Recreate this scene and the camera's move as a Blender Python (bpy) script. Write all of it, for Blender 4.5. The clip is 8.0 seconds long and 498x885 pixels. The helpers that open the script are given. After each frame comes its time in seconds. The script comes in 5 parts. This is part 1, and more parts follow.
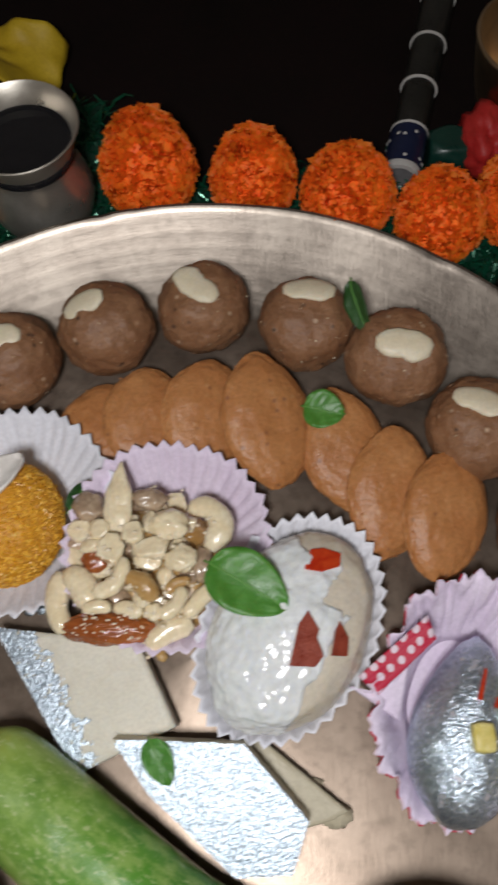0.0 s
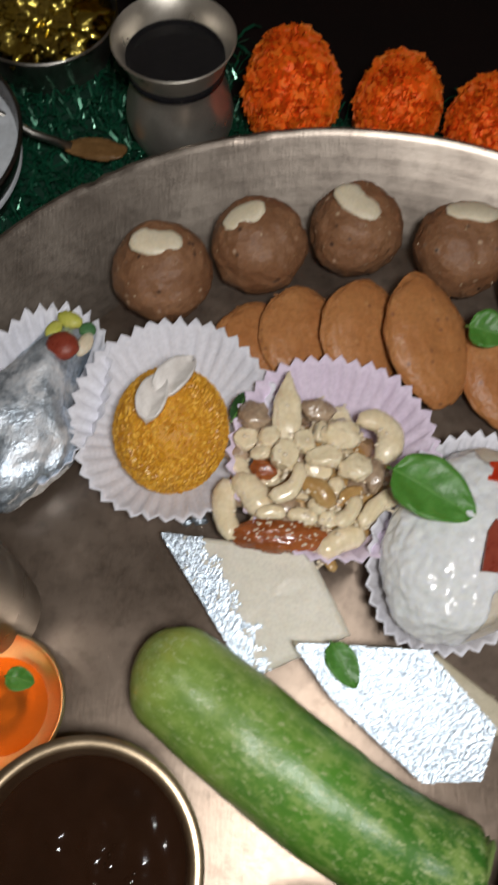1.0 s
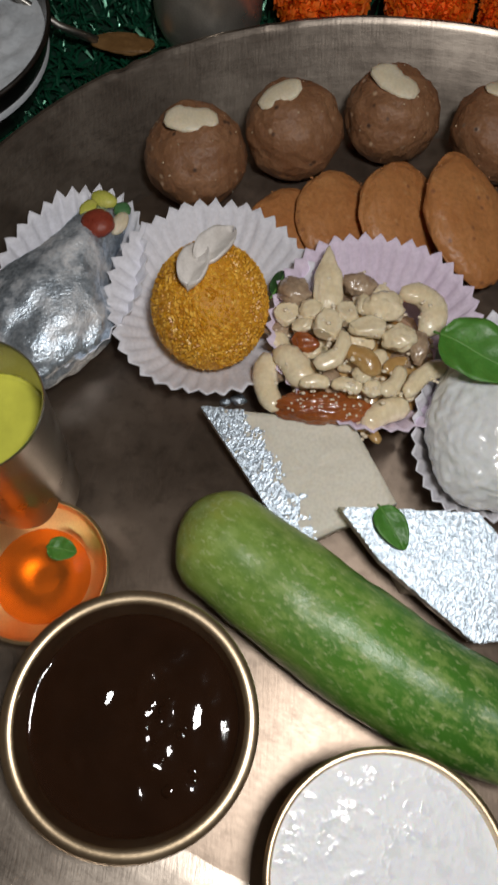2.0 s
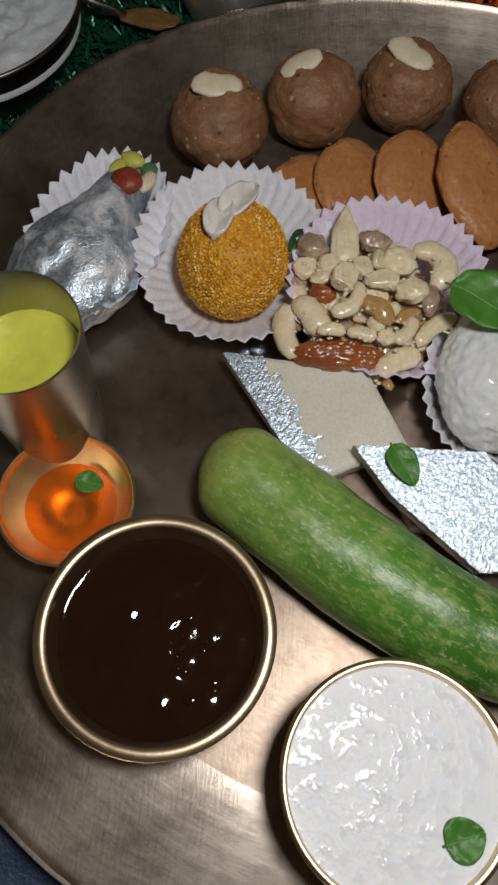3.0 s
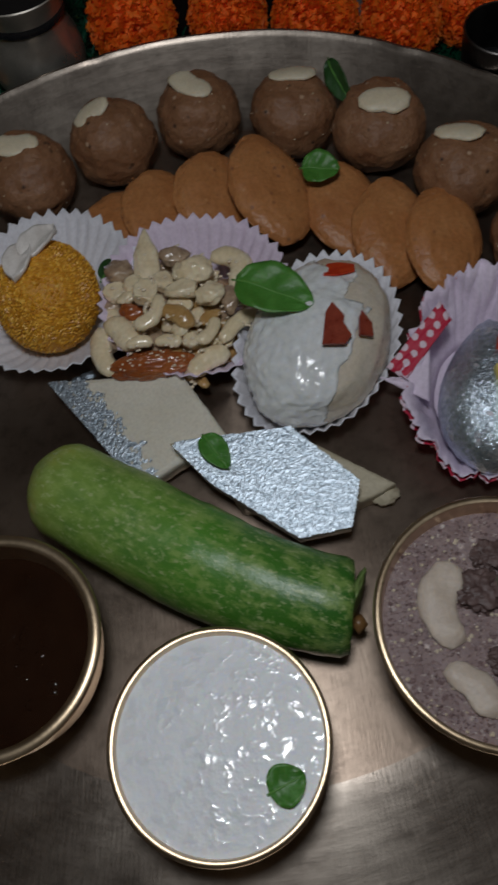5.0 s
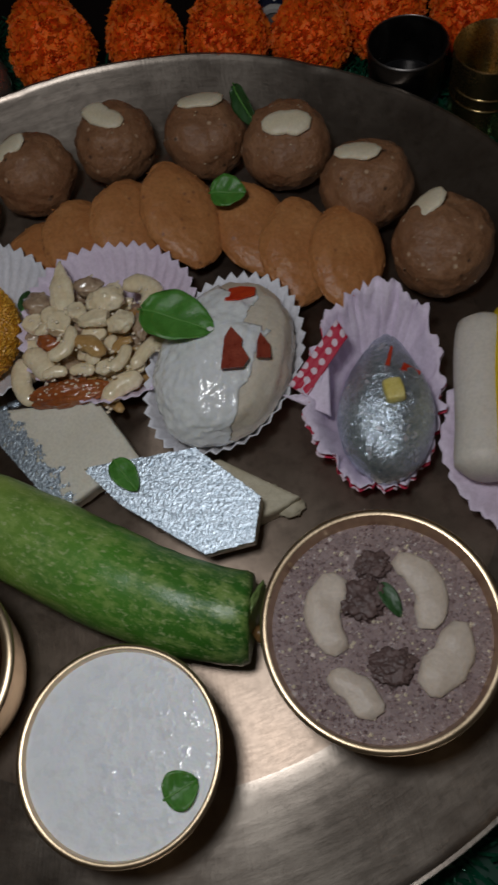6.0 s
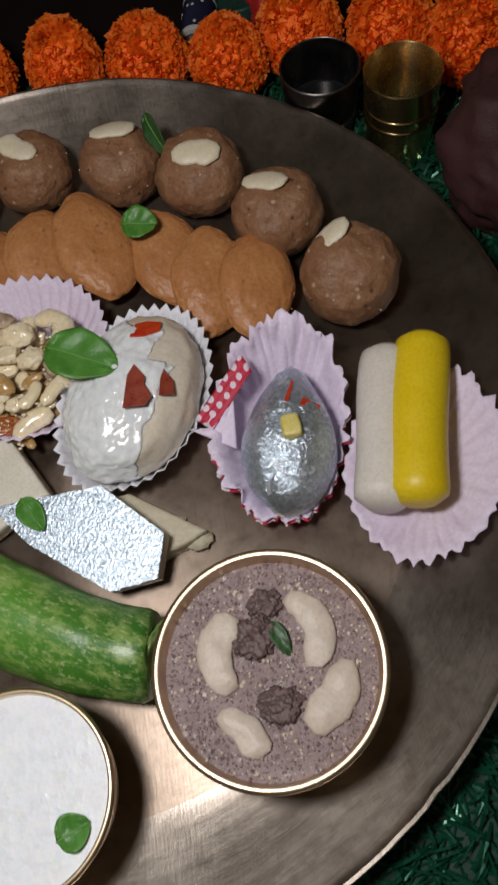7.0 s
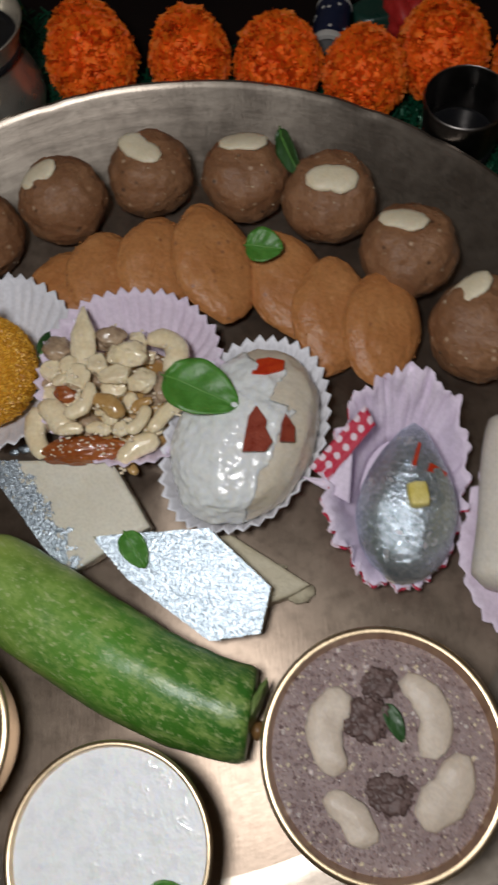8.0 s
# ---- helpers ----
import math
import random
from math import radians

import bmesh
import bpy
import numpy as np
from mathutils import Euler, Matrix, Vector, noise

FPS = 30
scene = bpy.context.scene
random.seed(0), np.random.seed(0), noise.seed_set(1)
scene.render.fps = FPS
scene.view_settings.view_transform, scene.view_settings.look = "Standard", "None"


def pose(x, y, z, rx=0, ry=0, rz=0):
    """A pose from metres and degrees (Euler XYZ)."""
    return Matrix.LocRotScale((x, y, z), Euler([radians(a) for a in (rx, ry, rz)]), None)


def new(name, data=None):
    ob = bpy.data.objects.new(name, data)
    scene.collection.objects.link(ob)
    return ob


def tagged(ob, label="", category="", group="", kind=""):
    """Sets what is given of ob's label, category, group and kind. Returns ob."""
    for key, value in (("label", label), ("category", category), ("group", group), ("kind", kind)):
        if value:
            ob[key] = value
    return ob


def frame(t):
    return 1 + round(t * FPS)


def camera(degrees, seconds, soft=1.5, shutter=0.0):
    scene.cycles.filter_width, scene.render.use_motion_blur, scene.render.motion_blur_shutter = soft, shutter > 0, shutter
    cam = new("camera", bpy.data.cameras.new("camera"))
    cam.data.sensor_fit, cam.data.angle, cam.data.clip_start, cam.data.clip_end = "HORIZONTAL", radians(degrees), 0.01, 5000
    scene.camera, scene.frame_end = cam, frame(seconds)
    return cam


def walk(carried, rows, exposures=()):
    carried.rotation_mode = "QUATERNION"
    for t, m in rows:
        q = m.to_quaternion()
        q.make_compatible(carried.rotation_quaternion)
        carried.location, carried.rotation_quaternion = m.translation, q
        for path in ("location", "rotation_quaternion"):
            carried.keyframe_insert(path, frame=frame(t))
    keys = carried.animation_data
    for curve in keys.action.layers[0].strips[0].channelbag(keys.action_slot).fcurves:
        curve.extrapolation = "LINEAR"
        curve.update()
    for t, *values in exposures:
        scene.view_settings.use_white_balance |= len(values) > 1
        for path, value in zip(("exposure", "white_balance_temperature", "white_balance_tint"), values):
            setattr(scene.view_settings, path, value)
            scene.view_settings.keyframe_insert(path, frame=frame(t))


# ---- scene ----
cam = camera(35.6, 8.0, 2.7, 0.5)
EXPOSURES = [(0.0, 0.15, 6250, 10), (1.0, 0.12, 6400, 10), (2.0, -0.20, 6450, 10), (3.5, -0.36, 6450, 10), (4.5, -0.92, 6200, 8), (5.2, -1.18, 5950, 8), (6.5, -0.68, 6250, 10), (7.0, -0.08, 6350, 11), (8.0, -0.22, 6300, 9)]
METRES, EYE, TILT, LEAN, TURN = 0.4, 0.313, -67.35, 1.4, 0.0
ROWS = [
    (0.0, 0.0, 0.0, 0.0, 0.0, 0.0, 0.0),
    (0.5, -0.1002, -0.0102, -0.0375, -0.56, 1.07, -1.33),
    (1.0, -0.1788, 0.0133, -0.0909, -1.3, 0.12, -2.28),
    (1.5, -0.2113, 0.0333, -0.149, -1.87, -0.26, -2.34),
    (2.0, -0.2149, 0.0254, -0.2002, -1.45, -0.65, -1.97),
    (3.5, -0.233, -0.0256, -0.2846, -1.25, 1.26, -3.27),
    (4.0, -0.1822, -0.0343, -0.3068, -0.22, 3.04, 0.19),
    (4.5, -0.1149, -0.0381, -0.3165, -0.3, 3.47, 4.91),
    (5.0, -0.0529, -0.0557, -0.3185, -0.1, 3.89, 7.59),
    (6.5, 0.1106, -0.1087, -0.2986, 1.04, 2.42, 11.25),
    (7.0, 0.1537, -0.1073, -0.2724, 0.69, 1.85, 11.79),
    (7.5, 0.1123, -0.0978, -0.2163, -0.04, 0.28, 8.75),
    (8.0, 0.0524, -0.0766, -0.1715, 0.77, -0.75, 5.11),
]
walk(cam, [(t, pose(0, 0, EYE, TILT, LEAN, TURN) @ pose(METRES * x, METRES * y, METRES * z, 90 + pitch, roll, yaw)) for t, x, y, z, yaw, pitch, roll in ROWS], EXPOSURES)

# ---- light: the phone's lamp held over the platter, in a dark room ----
world = bpy.data.worlds.new("night")
scene.world = world
world.use_nodes = True
world.node_tree.nodes["Background"].inputs[0].default_value = (0.5, 0.6, 0.8, 1)
world.node_tree.nodes["Background"].inputs[1].default_value = 0.01


def lamp(name, place, watts, radius, colour):
    data = bpy.data.lights.new(name, "POINT")
    data.energy, data.shadow_soft_size, data.color = watts, radius, colour
    ob = new(name, data)
    ob.location = place
    return ob


lamp("phone_lamp", (-0.030, -0.070, 0.400), 4.3, 0.030, (1.0, 0.975, 0.945))


# ---- materials ----
def nodes_of(name):
    m = bpy.data.materials.new(name)
    m.use_nodes = True
    nt = m.node_tree
    return m, nt, nt.nodes["Principled BSDF"]


def link(nt, a, b):
    nt.links.new(a, b)


def coords(nt, scale=(1, 1, 1)):
    tc = nt.nodes.new("ShaderNodeTexCoord")
    mp = nt.nodes.new("ShaderNodeMapping")
    mp.inputs["Scale"].default_value = scale
    link(nt, tc.outputs["Object"], mp.inputs["Vector"])
    return mp.outputs["Vector"]


def noise_node(nt, vec, scale, detail=4.0, rough=0.55):
    n = nt.nodes.new("ShaderNodeTexNoise")
    n.inputs["Scale"].default_value, n.inputs["Detail"].default_value, n.inputs["Roughness"].default_value = scale, detail, rough
    link(nt, vec, n.inputs["Vector"])
    return n.outputs["Fac"]


def ramp(nt, fac, *stops):
    r = nt.nodes.new("ShaderNodeValToRGB")
    e = r.color_ramp.elements
    while len(e) < len(stops):
        e.new(0.5)
    for el, (p, c) in zip(e, stops):
        el.position = p
        el.color = (*c, 1) if isinstance(c, tuple) else (c, c, c, 1)
    link(nt, fac, r.inputs["Fac"])
    return r.outputs["Color"]


def blend(nt, fac, a, b):
    mx = nt.nodes.new("ShaderNodeMix")
    mx.data_type = "RGBA"
    for sock, val in ((mx.inputs[0], fac), (mx.inputs[6], a), (mx.inputs[7], b)):
        if isinstance(val, tuple):
            sock.default_value = (*val, 1)
        elif isinstance(val, float):
            sock.default_value = val
        else:
            link(nt, val, sock)
    return mx.outputs[2]


def bump(nt, bsdf, height, strength, dist=0.0006):
    b = nt.nodes.new("ShaderNodeBump")
    b.inputs["Strength"].default_value, b.inputs["Distance"].default_value = strength, dist
    link(nt, height, b.inputs["Height"])
    link(nt, b.outputs["Normal"], bsdf.inputs["Normal"])


def plain(name, a, b, rough=0.5, metal=0.0, big=60, fine=900, bumpy=0.25, sss=0.0, coat=0.0, rough_var=0.12, spec=0.5):
    """A surface of two tones: broad patches and fine grain, with a fine relief."""
    m, nt, bs = nodes_of(name)
    v = coords(nt)
    n1, n2 = noise_node(nt, v, big), noise_node(nt, v, fine)
    c1 = ramp(nt, n1, (0.3, a), (0.7, b))
    dark = tuple(0.75 * x for x in a)
    c2 = blend(nt, ramp(nt, n2, (0.35, 0.35), (0.6, 0.0)), c1, dark)
    link(nt, c2, bs.inputs["Base Color"])
    bs.inputs["Metallic"].default_value = metal
    link(nt, ramp(nt, n1, (0.3, max(0.02, rough - rough_var)), (0.7, min(1.0, rough + rough_var))), bs.inputs["Roughness"])
    bs.inputs["Specular IOR Level"].default_value = spec
    if sss:
        bs.inputs["Subsurface Weight"].default_value = sss
        bs.inputs["Subsurface Radius"].default_value = (0.004, 0.003, 0.002) if sss < 0.5 else (0.008, 0.004, 0.001)
        bs.inputs["Subsurface Scale"].default_value = 1.0
    if coat:
        bs.inputs["Coat Weight"].default_value, bs.inputs["Coat Roughness"].default_value = coat, 0.12
    bump(nt, bs, n2, bumpy)
    return m


def specked(name, a, b, speck_light, speck_dark, rough=0.6, big=70, bumpy=0.5):
    """Fudge and sweet dough: patchy colour with pale and dark specks and a crumbly relief."""
    m, nt, bs = nodes_of(name)
    v = coords(nt)
    info = nt.nodes.new("ShaderNodeObjectInfo")
    add = nt.nodes.new("ShaderNodeVectorMath")
    add.operation = "ADD"
    link(nt, v, add.inputs[0])
    link(nt, info.outputs["Random"], add.inputs[1])
    v = add.outputs[0]
    n1, n2 = noise_node(nt, v, big), noise_node(nt, v, 600, 6)
    c = ramp(nt, n1, (0.3, a), (0.7, b))
    vor = nt.nodes.new("ShaderNodeTexVoronoi")
    vor.inputs["Scale"].default_value = 230
    link(nt, v, vor.inputs["Vector"])
    pick = nt.nodes.new("ShaderNodeSeparateColor")
    link(nt, vor.outputs["Color"], pick.inputs[0])
    near = ramp(nt, vor.outputs["Distance"], (0.1, 1.0), (0.3, 0.0))
    for chan, lo, colour in ((0, 0.80, speck_light), (1, 0.86, speck_dark)):
        on = ramp(nt, pick.outputs[chan], (lo, 0.0), (lo + 0.02, 1.0))
        mul = nt.nodes.new("ShaderNodeMath")
        mul.operation = "MULTIPLY"
        link(nt, near, mul.inputs[0])
        link(nt, on, mul.inputs[1])
        c = blend(nt, mul.outputs[0], c, colour)
    c = blend(nt, ramp(nt, n2, (0.35, 0.35), (0.6, 0.0)), c, tuple(0.55 * x for x in a))
    link(nt, c, bs.inputs["Base Color"])
    bs.inputs["Roughness"].default_value = rough
    bs.inputs["Subsurface Weight"].default_value = 0.15
    bs.inputs["Subsurface Radius"].default_value = (0.003, 0.002, 0.001)
    bump(nt, bs, n2, bumpy, 0.0008)
    return m


def foil(name, under, lo=0.4, hi=0.46, side=None, rough=0.38, patch=90, metal=0.72, relief=0.32, tone=1.0):
    """Beaten silver leaf over a sweet: crinkled metal, torn so that the sweet shows. side: (axis vector, offset) where the leaf ends."""
    m, nt, bs = nodes_of(name)
    v = coords(nt)
    n = noise_node(nt, v, patch, 8, 0.65)
    mask = n
    if side:
        dot = nt.nodes.new("ShaderNodeVectorMath")
        dot.operation = "DOT_PRODUCT"
        dot.inputs[1].default_value = side[0]
        link(nt, v, dot.inputs[0])
        mad = nt.nodes.new("ShaderNodeMath")
        mad.operation = "MULTIPLY_ADD"
        mad.inputs[1].default_value, mad.inputs[2].default_value = 40.0, side[1]
        link(nt, dot.outputs["Value"], mad.inputs[0])
        ad = nt.nodes.new("ShaderNodeMath")
        link(nt, n, ad.inputs[0])
        link(nt, mad.outputs[0], ad.inputs[1])
        mask = ad.outputs[0]
    on = ramp(nt, mask, (lo, 0.0), (hi, 1.0))
    fine = noise_node(nt, v, 620, 5, 0.65)
    link(nt, blend(nt, on, under, ramp(nt, fine, (0.35, (0.31 * tone, 0.38 * tone, 0.45 * tone)), (0.6, (0.62 * tone, 0.70 * tone, 0.78 * tone)))), bs.inputs["Base Color"])
    link(nt, ramp(nt, on, (0.0, 0.0), (1.0, metal)), bs.inputs["Metallic"])
    link(nt, ramp(nt, on, (0.0, 0.45), (1.0, rough)), bs.inputs["Roughness"])
    vor = nt.nodes.new("ShaderNodeTexVoronoi")
    vor.inputs["Scale"].default_value = 800
    warp = nt.nodes.new("ShaderNodeVectorMath")
    warp.operation = "MULTIPLY_ADD"
    link(nt, noise_node(nt, v, 200), warp.inputs[0])
    warp.inputs[1].default_value = (0.01, 0.01, 0.01)
    link(nt, v, warp.inputs[2])
    link(nt, warp.outputs[0], vor.inputs["Vector"])
    h = nt.nodes.new("ShaderNodeMath")
    link(nt, vor.outputs["Distance"], h.inputs[0])
    link(nt, fine, h.inputs[1])
    bump(nt, bs, h.outputs[0], relief, 0.0006)
    return m


def beaten_metal(name, a, b, rough=0.3, turned=0.0, metal=1.0, relief=0.085):
    """Bell metal turned on a lathe: rings of fine scratches, stains and dull patches."""
    m, nt, bs = nodes_of(name)
    v = coords(nt)
    sep = nt.nodes.new("ShaderNodeSeparateXYZ")
    link(nt, v, sep.inputs[0])
    ln = nt.nodes.new("ShaderNodeVectorMath")
    ln.operation = "LENGTH"
    link(nt, v, ln.inputs[0])
    at = nt.nodes.new("ShaderNodeMath")
    at.operation = "ARCTAN2"
    link(nt, sep.outputs[1], at.inputs[0])
    link(nt, sep.outputs[0], at.inputs[1])
    comb = nt.nodes.new("ShaderNodeCombineXYZ")
    link(nt, ln.outputs["Value"], comb.inputs[0])
    sc = nt.nodes.new("ShaderNodeMath")
    sc.operation = "MULTIPLY"
    sc.inputs[1].default_value = 0.03
    link(nt, at.outputs[0], sc.inputs[0])
    link(nt, sc.outputs[0], comb.inputs[1])
    ring = noise_node(nt, comb.outputs[0], 900, 5, 0.7)
    stain = noise_node(nt, v, 22, 5, 0.6)
    spots = noise_node(nt, v, 160, 4)
    scr = noise_node(nt, coords(nt, (900, 120, 1)), 1.0, 3, 0.6)
    c = ramp(nt, stain, (0.3, a), (0.7, b))
    c = blend(nt, ramp(nt, spots, (0.3, 0.35), (0.5, 0.0)), c, tuple(0.6 * x for x in a))
    link(nt, c, bs.inputs["Base Color"])
    bs.inputs["Metallic"].default_value = metal
    if turned:
        tan = nt.nodes.new("ShaderNodeTangent")
        tan.direction_type, tan.axis = "RADIAL", "Z"
        link(nt, tan.outputs[0], bs.inputs["Tangent"])
        bs.inputs["Anisotropic"].default_value = turned
        bs.inputs["Anisotropic Rotation"].default_value = 0.25
    sm = nt.nodes.new("ShaderNodeMath")
    link(nt, ramp(nt, stain, (0.3, rough - 0.03), (0.7, rough + 0.06)), sm.inputs[0])
    link(nt, ramp(nt, ring, (0.35, 0.0), (0.65, 0.05)), sm.inputs[1])
    link(nt, sm.outputs[0], bs.inputs["Roughness"])
    hs = nt.nodes.new("ShaderNodeMath")
    link(nt, ring, hs.inputs[0])
    link(nt, scr, hs.inputs[1])
    bump(nt, bs, hs.outputs[0], relief, 0.0002)
    return m


def liquid(name, colour, rough=0.05):
    m, nt, bs = nodes_of(name)
    v = coords(nt)
    n = noise_node(nt, v, 60)
    link(nt, ramp(nt, n, (0.3, colour), (0.7, tuple(0.7 * x for x in colour))), bs.inputs["Base Color"])
    bs.inputs["Roughness"].default_value = rough
    bs.inputs["Specular IOR Level"].default_value = 0.5
    bump(nt, bs, noise_node(nt, v, 120, 5), 0.12, 0.001)
    return m


def clear_syrup(name, tint):
    """A thin clear syrup: tints what lies under it and keeps a glossy top."""
    m, nt, bs = nodes_of(name)
    tr = nt.nodes.new("ShaderNodeBsdfTransparent")
    tr.inputs["Color"].default_value = (*tint, 1)
    bs.inputs["Base Color"].default_value = (*[0.6 * c for c in tint], 1)
    bs.inputs["Roughness"].default_value = 0.04
    mx = nt.nodes.new("ShaderNodeMixShader")
    mx.inputs[0].default_value = 0.17
    link(nt, tr.outputs[0], mx.inputs[1])
    link(nt, bs.outputs[0], mx.inputs[2])
    link(nt, mx.outputs[0], nt.nodes["Material Output"].inputs["Surface"])
    bump(nt, bs, noise_node(nt, coords(nt), 90), 0.3, 0.001)
    return m


def polka(name, base, dot):
    """Printed paper: pale dots on red."""
    m, nt, bs = nodes_of(name)
    tc = nt.nodes.new("ShaderNodeTexCoord")
    mp = nt.nodes.new("ShaderNodeMapping")
    mp.inputs["Scale"].default_value = (1, 1, 1)
    link(nt, tc.outputs["UV"], mp.inputs["Vector"])
    vor = nt.nodes.new("ShaderNodeTexVoronoi")
    vor.inputs["Scale"].default_value = 190
    vor.inputs["Randomness"].default_value = 0.25
    vor.voronoi_dimensions = "2D"
    link(nt, mp.outputs["Vector"], vor.inputs["Vector"])
    on = ramp(nt, vor.outputs["Distance"], (0.27, 1.0), (0.31, 0.0))
    link(nt, blend(nt, on, base, dot), bs.inputs["Base Color"])
    bs.inputs["Roughness"].default_value = 0.6
    return m


M_PLATE = beaten_metal("bell_metal", (0.20, 0.152, 0.117), (0.385, 0.305, 0.242), 0.37, 0.5, 1.0, 0.16)
# same metal as the well; its paler, greyer tone paints in reflections
M_FLANGE = beaten_metal("flange_bell_metal", (0.23, 0.192, 0.16), (0.42, 0.365, 0.31), 0.31, 0.6, 1.0, 0.24)
M_BRASS = beaten_metal("aged_brass", (0.62, 0.47, 0.30), (0.76, 0.61, 0.42), 0.29)
M_STEEL = plain("steel", (0.36, 0.34, 0.31), (0.48, 0.46, 0.42), 0.34, 1.0, 50, 1500, 0.08)
M_DULLSTEEL = plain("dull_steel", (0.11, 0.10, 0.095), (0.19, 0.175, 0.165), 0.35, 1.0, 50, 1500, 0.08)
M_GOLDCUP = beaten_metal("gold_brass", (0.80, 0.57, 0.24), (0.90, 0.69, 0.35), 0.22, 0.7)
M_POT = plain("pot_steel", (0.62, 0.57, 0.49), (0.74, 0.69, 0.61), 0.36, 0.85, 50, 1500, 0.08)
M_COPPER = plain("copper", (0.80, 0.64, 0.38), (0.88, 0.74, 0.48), 0.40, 1.0, 60, 1500, 0.06)
M_LADOO = specked("ladoo_dough", (0.235, 0.108, 0.050), (0.34, 0.175, 0.088), (0.60, 0.42, 0.28), (0.06, 0.03, 0.02), 0.5, 90, 0.75)
M_PEDA = specked("caramel_fudge", (0.46, 0.182, 0.058), (0.55, 0.25, 0.09), (0.56, 0.29, 0.12), (0.28, 0.11, 0.05), 0.40, 60, 0.45)
M_NUT = plain("pale_nut", (0.83, 0.68, 0.43), (0.93, 0.82, 0.60), 0.22, 0, 120, 500, 0.5, 0.15, 0.5)
M_NUTTAN = plain("roasted_nut", (0.42, 0.23, 0.07), (0.60, 0.40, 0.17), 0.22, 0, 110, 500, 0.45, 0.1, 0.6)
M_SLICE = plain("cashew_slice", (0.74, 0.64, 0.45), (0.80, 0.71, 0.54), 0.45, 0, 90, 900, 0.15, 0.2)
M_DATE = plain("glazed_date", (0.26, 0.06, 0.015), (0.42, 0.13, 0.03), 0.18, 0, 120, 500, 0.8, 0, 0.7)
M_SESAME = plain("sesame", (0.80, 0.68, 0.50), (0.88, 0.78, 0.62), 0.3, 0, 200, 1500, 0.1)
M_ALMOND = plain("almond_skin", (0.22, 0.035, 0.02), (0.32, 0.06, 0.03), 0.35, 0, 200, 900, 0.4)
M_PISTA = plain("pistachio", (0.52, 0.55, 0.07), (0.66, 0.62, 0.16), 0.4, 0, 200, 900, 0.2)
M_PISTACUT = plain("cut_pistachio", (0.62, 0.50, 0.09), (0.80, 0.70, 0.30), 0.4, 0, 160, 900, 0.2, 0.1)
M_PISTAGREEN = plain("pistachio_green", (0.05, 0.16, 0.06), (0.12, 0.26, 0.1), 0.45, 0, 200, 900, 0.2)
M_WHITEPETAL = plain("shell_white", (0.74, 0.69, 0.64), (0.82, 0.78, 0.74), 0.4, 0, 150, 900, 0.1)
M_DOUGH = plain("milk_dough", (0.66, 0.58, 0.46), (0.76, 0.69, 0.58), 0.35, 0, 60, 600, 0.25, 0.3, 0.2)
M_BARFI = plain("milk_fudge", (0.68, 0.63, 0.52), (0.75, 0.71, 0.60), 0.45, 0, 60, 800, 0.08, 0.2)
M_BARFIEDGE = plain("fudge_edge", (0.52, 0.46, 0.32), (0.62, 0.56, 0.42), 0.5, 0, 80, 500, 0.6)
M_FOILFULL = foil("silver_leaf", (0.58, 0.61, 0.66), 0.02, 0.05, None, 0.40, 90, 0.90)
M_FOILTORN = foil("silver_leaf_torn", (0.74, 0.73, 0.73), 0.34, 0.52, None, 0.36, 55, 0.80, 0.32, 1.15)
M_ORANGE = specked("orange_crumb", (0.62, 0.27, 0.02), (0.75, 0.36, 0.03), (0.85, 0.55, 0.12), (0.45, 0.16, 0.01), 0.5, 200, 0.8)
def crumb_coat():
    m, nt, bs = nodes_of("orange_crumbs")
    geo = nt.nodes.new("ShaderNodeNewGeometry")
    link(nt, ramp(nt, geo.outputs["Random Per Island"], (0.0, (0.50, 0.20, 0.008)), (0.5, (0.72, 0.35, 0.018)), (1.0, (0.92, 0.55, 0.09))), bs.inputs["Base Color"])
    bs.inputs["Roughness"].default_value = 0.4
    return m


M_CRUMBS = crumb_coat()


def pudding_grain():
    m, nt, bs = nodes_of("pudding_grain")
    geo = nt.nodes.new("ShaderNodeNewGeometry")
    link(nt, ramp(nt, geo.outputs["Random Per Island"], (0.0, (0.16, 0.105, 0.105)), (0.6, (0.36, 0.26, 0.255)), (0.9, (0.52, 0.42, 0.40)), (1.0, (0.85, 0.78, 0.74))), bs.inputs["Base Color"])
    bs.inputs["Roughness"].default_value = 0.35
    return m


M_GRAIN = pudding_grain()
M_WHITEPAPER = plain("white_paper", (0.79, 0.79, 0.85), (0.86, 0.86, 0.92), 0.7, 0, 60, 600, 0.15)
M_PINKPAPER = plain("pink_paper", (0.75, 0.63, 0.78), (0.83, 0.73, 0.86), 0.7, 0, 60, 600, 0.25)
M_POLKA = polka("polka_paper", (0.5, 0.012, 0.05), (0.75, 0.6, 0.68))
def wet_curd():
    """Thick white curd: soft and matt, with scattered wet glistening spots."""
    m, nt, bs = nodes_of("curd")
    v = coords(nt)
    broad, spots = noise_node(nt, v, 110), noise_node(nt, v, 260, 2)
    link(nt, ramp(nt, broad, (0.3, (0.84, 0.86, 0.89)), (0.7, (0.90, 0.92, 0.95))), bs.inputs["Base Color"])
    link(nt, ramp(nt, spots, (0.54, 0.46), (0.61, 0.06)), bs.inputs["Roughness"])
    bs.inputs["Specular IOR Level"].default_value = 0.4
    bs.inputs["Subsurface Weight"].default_value = 0.25
    bs.inputs["Subsurface Radius"].default_value = (0.004, 0.003, 0.002)
    bump(nt, bs, spots, 0.3, 0.0012)
    return m


